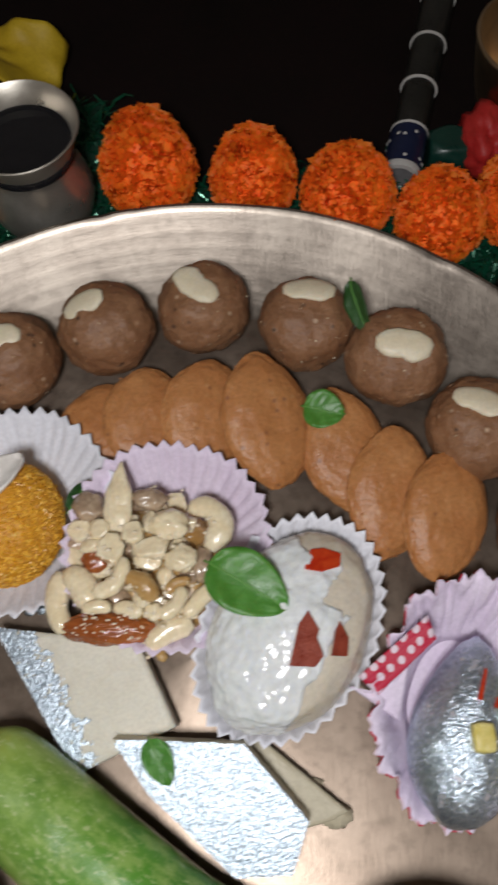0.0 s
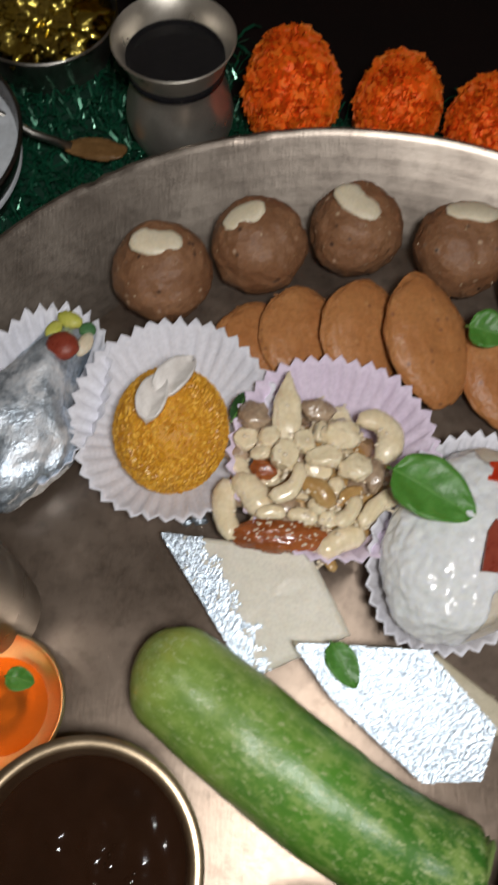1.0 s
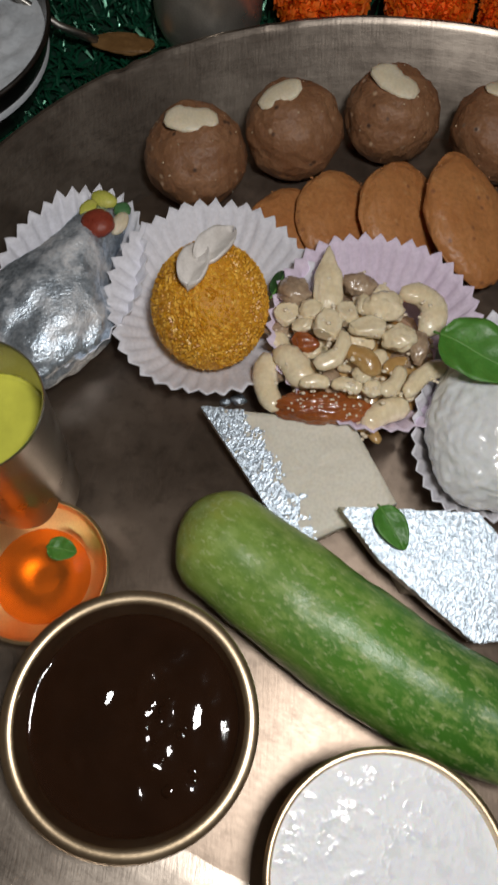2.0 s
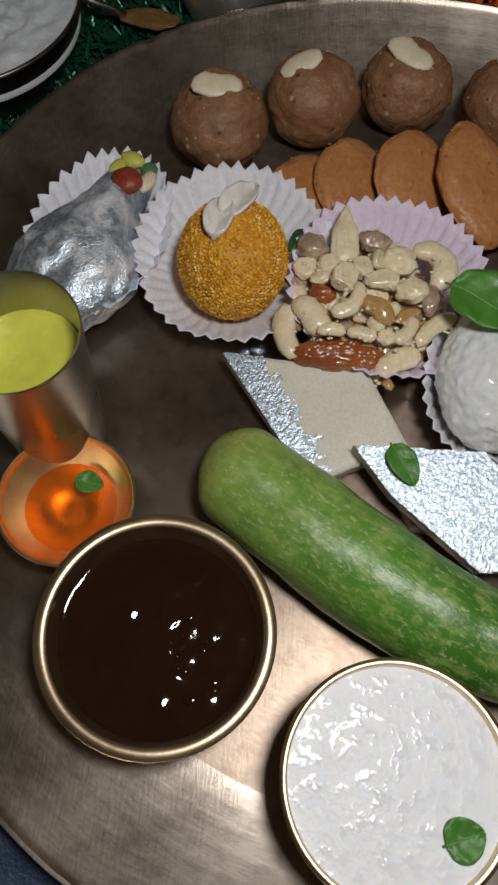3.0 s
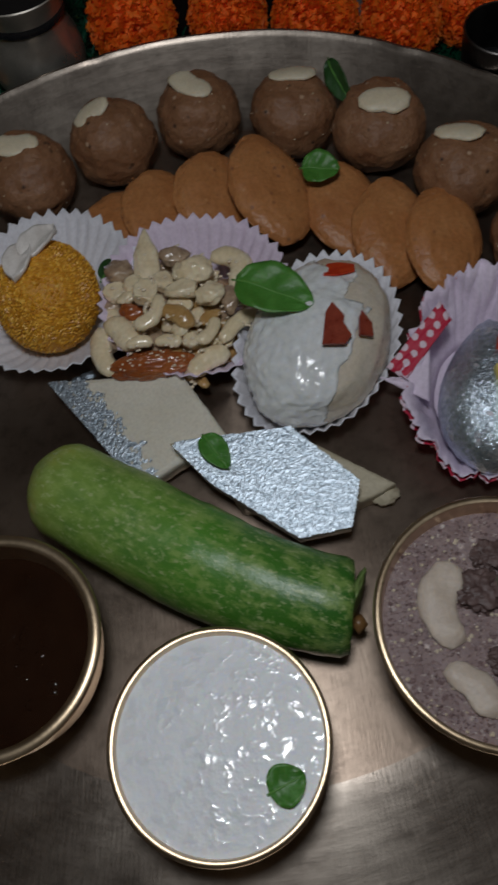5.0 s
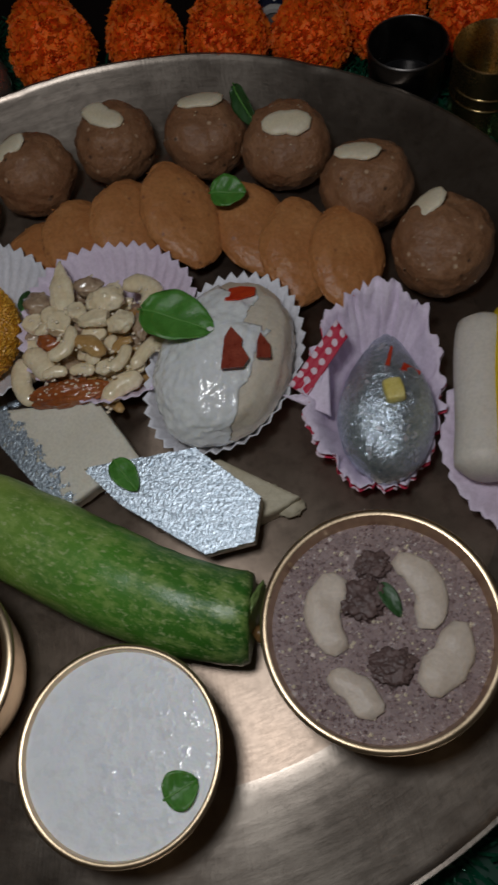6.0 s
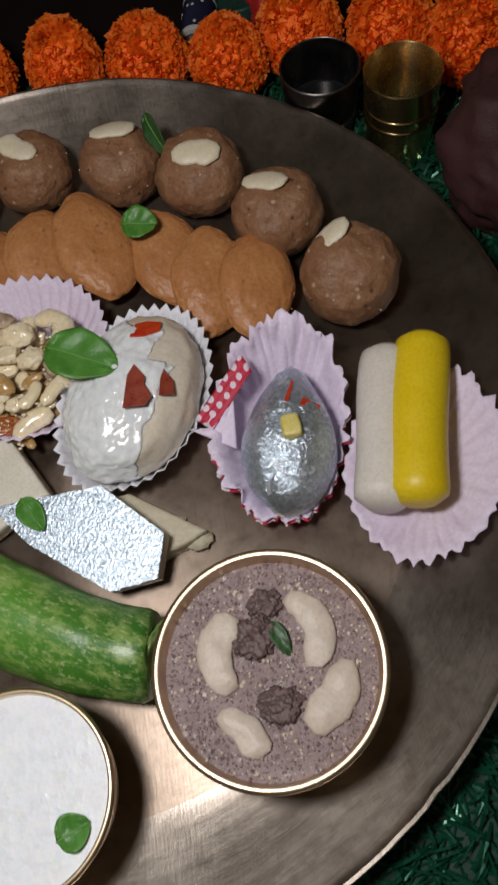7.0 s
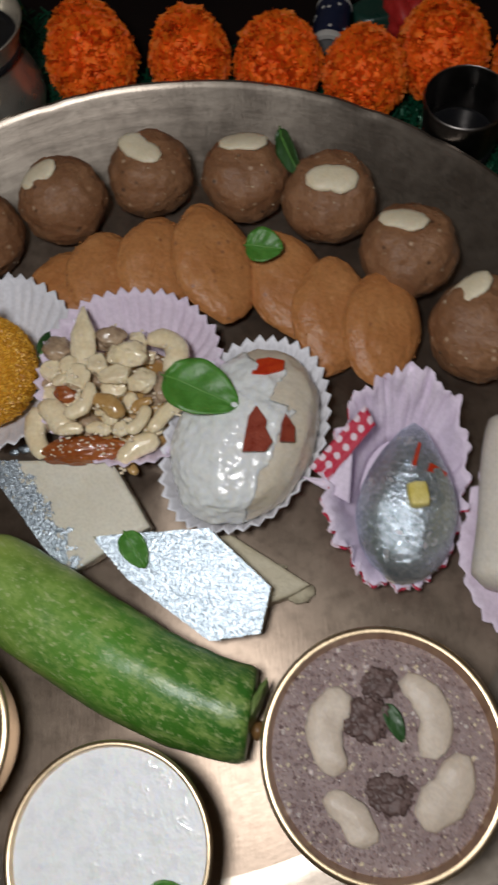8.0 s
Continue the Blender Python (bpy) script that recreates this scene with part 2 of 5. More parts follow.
M_CURD = wet_curd()
M_CASHEWPALE = plain("soaked_cashew", (0.60, 0.50, 0.41), (0.70, 0.60, 0.50), 0.5, 0, 110, 700, 0.4, 0.15)
M_FLECK = plain("wet_cream", (0.85, 0.85, 0.82), (0.91, 0.91, 0.89), 0.14, 0, 80, 380, 0.5, 0.25, 0.4, 0.04)
M_RICE = plain("white_sweet_rice", (0.6, 0.64, 0.68), (0.72, 0.75, 0.78), 0.5, 0, 60, 400, 0.8)
M_HONEY = liquid("dark_syrup", (0.023, 0.009, 0.004), 0.05)
M_GHEE = clear_syrup("saffron_syrup", (1.0, 0.44, 0.08))
M_MILK = liquid("saffron_milk", (0.72, 0.72, 0.10), 0.2)
M_WATER = liquid("dark_water", (0.012, 0.012, 0.014), 0.03)
M_CHOC = specked("chocolate_crumb", (0.25, 0.175, 0.17), (0.35, 0.26, 0.25), (0.75, 0.64, 0.6), (0.12, 0.08, 0.08), 0.55, 120, 0.7)
M_RAISIN = plain("raisin", (0.09, 0.055, 0.05), (0.17, 0.11, 0.10), 0.5, 0, 200, 500, 0.9)
M_LEAF = plain("basil_leaf", (0.055, 0.19, 0.022), (0.09, 0.27, 0.04), 0.42, 0, 120, 700, 0.35, 0.1)
M_MIDRIB = plain("leaf_midrib", (0.10, 0.27, 0.045), (0.15, 0.33, 0.07), 0.45, 0, 150, 900, 0.2)
M_LEAFDARK = plain("dark_basil_leaf", (0.02, 0.07, 0.015), (0.035, 0.1, 0.025), 0.45, 0, 120, 700, 0.35)
M_SAFFRON = plain("saffron", (0.5, 0.02, 0.005), (0.65, 0.07, 0.01), 0.4, 0, 300, 900, 0.2)
M_YELLOW = plain("yellow_marzipan", (0.74, 0.52, 0.005), (0.80, 0.59, 0.01), 0.42, 0, 60, 700, 0.12, 0.1)
M_WHITEMARZ = plain("white_marzipan", (0.68, 0.62, 0.54), (0.74, 0.68, 0.60), 0.5, 0, 60, 700, 0.2, 0.2)
def petal_skin(name, a, b, through_tint):
    """Thin petals that let light through."""
    m, nt, bs = nodes_of(name)
    geo = nt.nodes.new("ShaderNodeNewGeometry")
    link(nt, ramp(nt, geo.outputs["Random Per Island"], (0.0, a), (1.0, b)), bs.inputs["Base Color"])
    bs.inputs["Roughness"].default_value = 0.6
    tr = nt.nodes.new("ShaderNodeBsdfTranslucent")
    tr.inputs["Color"].default_value = (*through_tint, 1)
    mx = nt.nodes.new("ShaderNodeMixShader")
    mx.inputs[0].default_value = 0.42
    link(nt, bs.outputs[0], mx.inputs[1])
    link(nt, tr.outputs[0], mx.inputs[2])
    link(nt, mx.outputs[0], nt.nodes["Material Output"].inputs["Surface"])
    return m


M_MARIGOLD = petal_skin("marigold", (1.0, 0.16, 0.008), (1.0, 0.28, 0.015), (1.0, 0.30, 0.015))
M_PETALCORE = plain("marigold_core", (1.0, 0.16, 0.008), (1.0, 0.22, 0.010), 0.7, 0, 140, 300, 0.0)
M_TINSEL = plain("green_tinsel", (0.006, 0.065, 0.032), (0.014, 0.125, 0.065), 0.22, 0.4, 60, 400, 0.1)
M_MATBASE = plain("green_mat", (0.004, 0.034, 0.019), (0.007, 0.05, 0.028), 0.7, 0, 60, 400, 0.5)
M_DARKCLOTH = plain("dark_maroon_cloth", (0.005, 0.0025, 0.002), (0.009, 0.004, 0.0035), 0.9, 0, 25, 900, 0.5, spec=0.15)
M_MAROON = plain("maroon_cloth", (0.035, 0.008, 0.008), (0.055, 0.014, 0.012), 0.75, 0, 35, 900, 0.5)
M_BLUECLOTH = plain("blue_cloth", (0.006, 0.022, 0.06), (0.012, 0.04, 0.1), 0.5, 0, 60, 700, 0.6)
M_BLACK = plain("black_lacquer", (0.010, 0.010, 0.009), (0.022, 0.021, 0.018), 0.35, 0, 80, 600, 0.3)
M_NAVY = plain("navy_wrap", (0.006, 0.01, 0.035), (0.01, 0.016, 0.05), 0.35, 0, 80, 600, 0.3)
M_BANDWHITE = plain("white_band", (0.5, 0.48, 0.45), (0.6, 0.58, 0.55), 0.5, 0, 100, 900, 0.2)
M_RED = plain("red_cloth", (0.4, 0.012, 0.012), (0.5, 0.03, 0.02), 0.6, 0, 60, 700, 0.3)
M_GOLDFOIL = plain("gold_foil", (0.55, 0.42, 0.06), (0.75, 0.6, 0.15), 0.18, 1.0, 80, 260, 0.9)
M_YELLOWCLOTH = plain("yellow_cloth", (0.5, 0.33, 0.01), (0.6, 0.42, 0.02), 0.6, 0, 50, 600, 0.3)
M_WOOD = plain("brown_spoon", (0.16, 0.08, 0.025), (0.26, 0.14, 0.05), 0.4, 0, 120, 600, 0.4)
M_WALL = plain("plaster", (0.50, 0.43, 0.36), (0.56, 0.49, 0.42), 0.8, 0, 3, 60, 0.2)


# ---- mesh helpers ----
def part(name, bm, material, parent=None, label="", smooth=True):
    me = bpy.data.meshes.new(name)
    bm.normal_update()
    bm.to_mesh(me)
    bm.free()
    if smooth:
        me.polygons.foreach_set("use_smooth", [True] * len(me.polygons))
    me.materials.append(material)
    ob = new(name, me)
    if parent:
        ob.parent = parent
    if label:
        tagged(ob, label)
    return ob


def thing(name, at, label, category, group="", turn=0.0):
    ob = new(name)
    ob.empty_display_size = 0.01
    ob.matrix_basis = pose(*at, 0, 0, turn)
    return tagged(ob, label, category, group)


def lathe(profile, n=64):
    """A turned shape from (radius, height) pairs; a radius of 0 closes it."""
    bm = bmesh.new()
    rows = []
    for r, z in profile:
        if r < 1e-6:
            rows.append([bm.verts.new((0, 0, z))])
        else:
            rows.append([bm.verts.new((r * math.cos(2 * math.pi * i / n), r * math.sin(2 * math.pi * i / n), z)) for i in range(n)])
    for a, b in zip(rows, rows[1:]):
        for i in range(n):
            j = (i + 1) % n
            q = [a[i % len(a)], a[j % len(a)], b[j % len(b)], b[i % len(b)]]
            q = list(dict.fromkeys(q))
            if len(q) > 2:
                bm.faces.new(q)
    bmesh.ops.recalc_face_normals(bm, faces=bm.faces)
    bm.normal_update()
    for e in bm.edges:
        if len(e.link_faces) == 2 and e.calc_face_angle(0.0) > 0.9:
            e.smooth = False
    return bm


def blob(rx, ry, rz, seed=0.0, amp=0.06, freq=2.0, sub=4, fn=None, at=(0, 0, 0), bm=None, m=None):
    """A lumpy ball; fn(unit vector) may reshape it."""
    own = bm is None
    bm = bm or bmesh.new()
    got = bmesh.ops.create_icosphere(bm, subdivisions=sub, radius=1.0)["verts"]
    off = Vector((seed * 7.3, seed * 3.1, seed * 1.7))
    for v in got:
        u = v.co.copy()
        k = 1 + amp * noise.fractal(u * freq + off, 0.8, 2.0, 4)
        p = Vector((u.x * rx, u.y * ry, u.z * rz)) * k
        if fn:
            p = fn(u, p)
        v.co = (m @ p if m else p) + Vector(at)
    return bm


def tube(path, radii, n=14, bm=None, flat=1.0, m=None):
    """A round body along a path, closed at both ends."""
    bm = bm or bmesh.new()
    pts = [Vector(p) for p in path]
    rows = []
    for i, p in enumerate(pts):
        d = (pts[min(i + 1, len(pts) - 1)] - pts[max(i - 1, 0)]).normalized()
        s = d.cross(Vector((0, 0, 1)))
        s = s.normalized() if s.length > 1e-4 else Vector((1, 0, 0))
        u = s.cross(d)
        ring = []
        for k in range(n):
            a = 2 * math.pi * k / n
            q = p + radii[i] * (math.cos(a) * s + flat * math.sin(a) * u)
            ring.append(bm.verts.new(m @ q if m else q))
        rows.append(ring)
    for a, b in zip(rows, rows[1:]):
        for k in range(n):
            bm.faces.new((a[k], a[(k + 1) % n], b[(k + 1) % n], b[k]))
    bm.faces.new(rows[0][::-1])
    bm.faces.new(rows[-1])
    return bm


def cashew_mesh(size, seed=0, fat=0.3, bend=2.3, flat=0.8, m=None, bm=None, n=12):
    """A bean bent round, thicker at one end."""
    rnd = random.Random(seed)
    path, radii = [], []
    steps = 12
    R = size / (2 * math.sin(bend / 2))
    for i in range(steps + 1):
        t = i / steps
        a = (t - 0.5) * bend
        path.append((R * math.sin(a), R * math.cos(a) - R * math.cos(bend / 4), 0))
        r = size * fat * (0.86 + 0.25 * t) * math.sqrt(max(0.0, 1 - (2 * t - 1) ** 4)) + size * 0.015
        radii.append(r * (1 + rnd.uniform(-0.05, 0.05)))
    return tube(path, radii, n, bm, flat, m)


def leaf_mesh(length, width, curl=0.15, cup=0.12, seed=0, thick=0.0005):
    """A leaf with a pointed tip, a sunk midrib, side veins and a slight curl, with thickness."""
    bm = bmesh.new()
    nu, nv = 18, 10
    layers = []
    for side in (0, 1):
        grid = []
        for i in range(nu + 1):
            t = i / nu
            w = width * 0.5 * (math.sin(math.pi * min(1, t ** 0.82)) ** 0.58) * (1.02 - 0.15 * t) + 0.0002
            row = []
            for j in range(nv + 1):
                s = 2 * j / nv - 1
                z = cup * width * (abs(s) ** 1.4) - curl * length * (2 * t - 1) ** 2 + 0.02 * width * math.sin(18 * t - 5 * abs(s)) * (1 if abs(s) > 0.1 else 0)
                z += 0.05 * width * noise.noise(Vector((t * 3, s * 2, seed)))
                row.append(bm.verts.new((t * length - length / 2, s * w, z - side * thick)))
            grid.append(row)
        layers.append(grid)
        for i in range(nu):
            for j in range(nv):
                q = (grid[i][j], grid[i + 1][j], grid[i + 1][j + 1], grid[i][j + 1])
                bm.faces.new(q if side == 0 else q[::-1])
    a, b = layers
    edge = [(i, 0) for i in range(nu + 1)] + [(nu, j) for j in range(1, nv + 1)] + [(i, nv) for i in range(nu - 1, -1, -1)] + [(0, j) for j in range(nv - 1, 0, -1)]
    for k in range(len(edge)):
        (i0, j0), (i1, j1) = edge[k], edge[(k + 1) % len(edge)]
        bm.faces.new((a[i0][j0], b[i0][j0], b[i1][j1], a[i1][j1]))
    bmesh.ops.recalc_face_normals(bm, faces=bm.faces)
    return bm


def leaf(at, length, width, turn, tip=0.0, lean=0.0, label="", material=None, curl=0.12, cup=0.12, seed=0):
    ob = part("basil_leaf", leaf_mesh(length, width, curl, cup, seed), material or M_LEAF)
    ob.matrix_basis = pose(*at, lean, tip, turn)
    rib = []
    for k in range(13):
        t = k / 12 * 1.02 - 0.06
        rib.append((t * length - length / 2, 0.0, -curl * length * (2 * t - 1) ** 2 + 0.05 * width * noise.noise(Vector((t * 3, 0, seed)))))
    part("midrib", tube(rib, [0.00045 - 0.00002 * k for k in range(13)], 8), M_MIDRIB, ob, "pale green midrib and stalk")
    return tagged(ob, label or "fresh green basil leaf laid on a sweet", "leaf", "basil leaves")


def liner_mesh(r0, r1, h, pleats, amp, seed=0, sx=1.0, sy=1.0, gap=0.0, sag=None, zoff=0.0, crumple=0.0):
    """A fluted paper case: flat base, pleated wall with a zigzag edge. sag(angle) gives the wall's height factor and spread."""
    bm = bmesh.new()
    uvl = bm.loops.layers.uv.new("uv")
    n = pleats * 4
    rnd = random.Random(seed)
    rows = []
    wall = 7
    uv = {}
    for k in range(wall + 1):
        t = k / wall
        row = []
        for i in range(n):
            a = 2 * math.pi * i / n
            f, spread = sag(a) if sag else (1.0, 1.0)
            wob = 1 + 0.04 * noise.noise(Vector((math.cos(a) * 2, math.sin(a) * 2, seed + t * 0.7)))
            zig = (abs((i % 4) - 2) / 2 - 0.5) * 2
            r = (r0 + (r1 * spread - r0) * t ** 0.85) * wob + amp * zig * min(1, 0.15 + t)
            r += crumple * t * noise.fractal(Vector((math.cos(a) * 7, math.sin(a) * 7, seed + t * 2.2)), 0.8, 2, 3)
            z = zoff + h * f * t ** 1.15 + (0.0009 * zig if k == wall else 0)
            z += 0.0012 * noise.noise(Vector((math.cos(a) * 3, math.sin(a) * 3, seed + 9))) * t
            v = bm.verts.new((r * sx * math.cos(a), r * sy * math.sin(a), z))
            uv[v] = (a * r1, t * h)
            row.append(v)
        rows.append(row)
    for a_, b_ in zip(rows, rows[1:]):
        for i in range(n):
            j = (i + 1) % n
            q = list(dict.fromkeys([a_[i % len(a_)], a_[j % len(a_)], b_[j], b_[i]]))
            f = bm.faces.new(q)
            for lp in f.loops:
                lp[uvl].uv = uv[lp.vert]
    return bm


def case_base(r0, sx, sy, material, parent):
    bm = lathe([(0, 0.0001), (r0 * 1.01, 0.0001), (r0 * 1.01, -0.0001), (0, -0.0001)], 48)
    for v in bm.verts:
        v.co.x *= sx
        v.co.y *= sy
    return part("case_base", bm, material, parent)


def paper(name, bm, material, parent, label="", thick=0.0003):
    ob = part(name, bm, material, parent, label)
    md = ob.modifiers.new("thickness", "SOLIDIFY")
    md.thickness, md.offset = thick, -1
    return ob


def patch(corners, n=14, wave=0.0008, seed=0):
    """A small sheet of paper between four corners, slightly buckled."""
    bm = bmesh.new()
    uvl = bm.loops.layers.uv.new("uv")
    a, b, c, d = [Vector(p) for p in corners]
    g = [[bm.verts.new(a.lerp(b, i / n).lerp(d.lerp(c, i / n), j / n) + Vector((0, 0, wave * noise.noise(Vector((i * 0.4, j * 0.4, seed)))))) for j in range(n + 1)] for i in range(n + 1)]
    for i in range(n):
        for j in range(n):
            f = bm.faces.new((g[i][j], g[i + 1][j], g[i + 1][j + 1], g[i][j + 1]))
            for lp, (x, y) in zip(f.loops, ((i, j), (i + 1, j), (i + 1, j + 1), (i, j + 1))):
                lp[uvl].uv = ((b - a).length * x / n, (d - a).length * y / n)
    return bm


def inside(p, poly):
    hit = False
    for (x0, y0), (x1, y1) in zip(poly, poly[1:] + poly[:1]):
        if (y0 > p[1]) != (y1 > p[1]) and p[0] < (x1 - x0) * (p[1] - y0) / (y1 - y0) + x0:
            hit = not hit
    return hit


def leaf_sheet(outline, z, keep, seed, cell=0.00045, crinkle=0.00012):
    """Beaten silver leaf laid on a slab: a crinkled sheet with torn edges and holes."""
    bm = bmesh.new()
    xs, ys = [p[0] for p in outline], [p[1] for p in outline]
    nx, ny = int((max(xs) - min(xs)) / cell), int((max(ys) - min(ys)) / cell)
    vs = {}

    def vert(i, j):
        if (i, j) not in vs:
            x, y = min(xs) + i * cell, min(ys) + j * cell
            h = noise.fractal(Vector((x * 900, y * 1300, seed)), 0.6, 2, 3)
            vs[i, j] = bm.verts.new((x + 0.0002 * noise.noise(Vector((x * 2000, y * 2000, 5))), y + 0.0002 * noise.noise(Vector((x * 2000, y * 2000, 8))), z + 0.00055 + crinkle * (0.8 + abs(h))))
        return vs[i, j]
    for i in range(nx):
        for j in range(ny):
            p = (min(xs) + (i + 0.5) * cell, min(ys) + (j + 0.5) * cell)
            if inside(p, outline) and keep(p[0], p[1]):
                bm.faces.new((vert(i, j), vert(i + 1, j), vert(i + 1, j + 1), vert(i, j + 1)))
    return bm


def grains(name, spots, material, parent, label=""):
    """Very many tiny crumbs as one mesh; spots: (x, y, z, size)."""
    vs, fs = [], []
    for x, y, z, s in spots:
        b = len(vs)
        vs += [(x + s, y, z), (x, y + s * 0.8, z), (x - s * 0.9, y, z), (x, y - s, z), (x, y, z + s * 0.8), (x, y, z - s * 0.7)]
        fs += [(b + i, b + (i + 1) % 4, b + 4) for i in range(4)] + [(b + (i + 1) % 4, b + i, b + 5) for i in range(4)]
    me = bpy.data.meshes.new(name)
    me.from_pydata(vs, [], fs)
    me.materials.append(material)
    ob = new(name, me)
    ob.parent = parent
    return tagged(ob, label, "", "", "stuff")


# ---- the room and the support ----
GROUND = -0.012


def slab(name, lo, hi, material, label):
    bm = bmesh.new()
    bmesh.ops.create_cube(bm, size=1.0)
    for v in bm.verts:
        v.co = Vector([(l + h) / 2 + c * (h - l) for l, h, c in zip(lo, hi, v.co)])
    return tagged(part(name, bm, material, None, "", False), label, name.split("_")[0], "", "structure")


slab("ground", (-1.0, -1.0, -0.06), (1.0, 1.0, GROUND), M_DARKCLOTH, "dark maroon cloth spread over the floor")
slab("wall_north", (-1.1, 1.0, -0.06), (1.1, 1.1, 1.6), M_WALL, "plain plaster wall in the dark")
slab("wall_south", (-1.1, -1.1, -0.06), (1.1, -1.0, 1.6), M_WALL, "plain plaster wall in the dark")
slab("wall_east", (1.0, -1.0, -0.06), (1.1, 1.0, 1.6), M_WALL, "plain plaster wall in the dark")
slab("wall_west", (-1.1, -1.0, -0.06), (-1.0, 1.0, 1.6), M_WALL, "plain plaster wall in the dark")
slab("ceiling", (-1.1, -1.1, 1.6), (1.1, 1.1, 1.7), M_WALL, "plain plaster ceiling in the dark")

PC = Vector((-0.0298, 0.0394))          # the platter's centre
PR = 0.205                              # its rim


def on_mat(x, y):
    """Where the green tinsel mat lies."""
    back = 0.288 if x > -0.085 else 0.34
    if x > 0.1:
        back = 0.25
    return -0.32 < x < 0.34 and -0.26 < y < back + 0.006 * math.sin(60 * x) and not (x < -0.10 and y < -0.055)


# mat backing with the tinsel on it
bm = bmesh.new()
N = 60
grid = {}
for i in range(N + 1):
    for j in range(N + 1):
        x, y = -0.32 + 0.66 * i / N, -0.26 + 0.6 * j / N
        if on_mat(x, y):
            grid[i, j] = bm.verts.new((x, y, GROUND + 0.0012 + 0.0008 * noise.noise(Vector((x * 40, y * 40, 0)))))
for (i, j), v in list(grid.items()):
    q = [grid.get(k) for k in ((i, j), (i + 1, j), (i + 1, j + 1), (i, j + 1))]
    if all(q):
        bm.faces.new(q)
mat_ob = part("tinsel_mat", bm, M_MATBASE)
tagged(mat_ob, "glossy green tinsel mat spread under the platter", "mat", "", "structure")

rng = np.random.default_rng(4)
verts, faces = [], []
for _ in range(30000):
    x, y = rng.uniform(-0.32, 0.34), rng.uniform(-0.26, 0.34)
    rr = math.hypot(x - PC.x, y - PC.y)
    if rr < 0.19 or not on_mat(x, y):
        continue
    a, ln = rng.uniform(0, 2 * math.pi), rng.uniform(0.008, 0.022)
    rise = rng.uniform(0.002, 0.010) * (0.5 if rr < PR + 0.01 else 1)
    w = rng.uniform(0.0003, 0.0008)
    d, s = (math.cos(a), math.sin(a)), (-math.sin(a) * w, math.cos(a) * w)
    b = len(verts)
    for t, z in ((0, 0.0008), (0.4, rise), (0.75, rise * 1.1), (1, rise * 0.6)):
        px, py, tw = x + d[0] * ln * t, y + d[1] * ln * t, rng.uniform(-0.7, 0.7) * w
        verts += [(px - s[0], py - s[1], GROUND + z - tw), (px + s[0], py + s[1], GROUND + z + tw)]
    faces += [(b, b + 1, b + 3, b + 2), (b + 2, b + 3, b + 5, b + 4), (b + 4, b + 5, b + 7, b + 6)]
me = bpy.data.meshes.new("tinsel")
me.from_pydata(verts, [], faces)
me.materials.append(M_TINSEL)
tinsel = new("tinsel", me)
tagged(tinsel, "loose strands of shiny green tinsel on the mat", "tinsel", "", "stuff")

# creased blue cloth beside the platter
bm = bmesh.new()
N = 70
rows = []
for i in range(N + 1):
    row = []
    for j in range(N + 1):
        x, y = -0.34 + 0.30 * i / N, -0.30 + 0.24 * j / N
        z = GROUND + 0.003 + 0.003 * noise.fractal(Vector((x * 30, y * 30, 3)), 0.7, 2, 4) + 0.002 * abs(noise.noise(Vector((x * 60 + y * 30, y * 20, 1))))
        row.append(bm.verts.new((x, y, z)))
    rows.append(row)
for i in range(N):
    for j in range(N):
        bm.faces.new((rows[i][j], rows[i + 1][j], rows[i + 1][j + 1], rows[i][j + 1]))
ob = part("blue_cloth", bm, M_BLUECLOTH)
ob.modifiers.new("thickness", "SOLIDIFY").thickness = 0.0008
tagged(ob, "creased dark blue cloth lying beside the platter", "cloth")

# ---- the platter ----
platter = thing("platter", (PC.x, PC.y, 0), "large round bell metal platter with a raised rim", "platter")


def dish(name, profile, lb):
    bm = lathe(profile, 220)
    for v in bm.verts:
        r = v.co.xy.length
        a = math.atan2(v.co.y, v.co.x)
        v.co.z += 0.0012 * noise.noise(Vector((math.cos(a) * 3, math.sin(a) * 3, 1.5))) * (r / PR) ** 6
        if r > 0.2025:
            nick = noise.noise(Vector((math.cos(a) * 38, math.sin(a) * 38, 2)))
            k = 1 - 0.014 * max(0, nick - 0.22)
            v.co.x, v.co.y = v.co.x * k, v.co.y * k
    return part(name, bm, M_FLANGE if name == "flange" else M_PLATE, platter, lb)


def rise(r):
    groove = 0.00005 if r > 0.162 and round(r * 800) % 5 == 0 else 0.0
    return 0.0206 * max(0.0, (r - 0.1555) / 0.0485) ** 1.45 - groove


dish("well", [(0, -0.003), (0.10, -0.003), (0.1555, -0.0025), (0.1555, 0.0), (0.13, 0.0), (0.10, 0.0), (0.05, 0.0), (0, 0.0)], "flat scratched well")
dish("flange", [(0.1555, -0.0025), (0.165, -0.0008), (0.176, 0.0035), (0.190, 0.0100), (0.2035, 0.0188), (0.2052, 0.0201), (0.2048, 0.0211), (0.2035, 0.0211)]
     + [(0.2025 - 0.00125 * k, rise(0.2025 - 0.00125 * k)) for k in range(38)] + [(0.1555, 0.0)], "sloping flange with a nicked edge")
dish("foot_ring", [(0.150, -0.003), (0.150, GROUND), (0.155, GROUND), (0.156, -0.003)], "narrow foot ring")


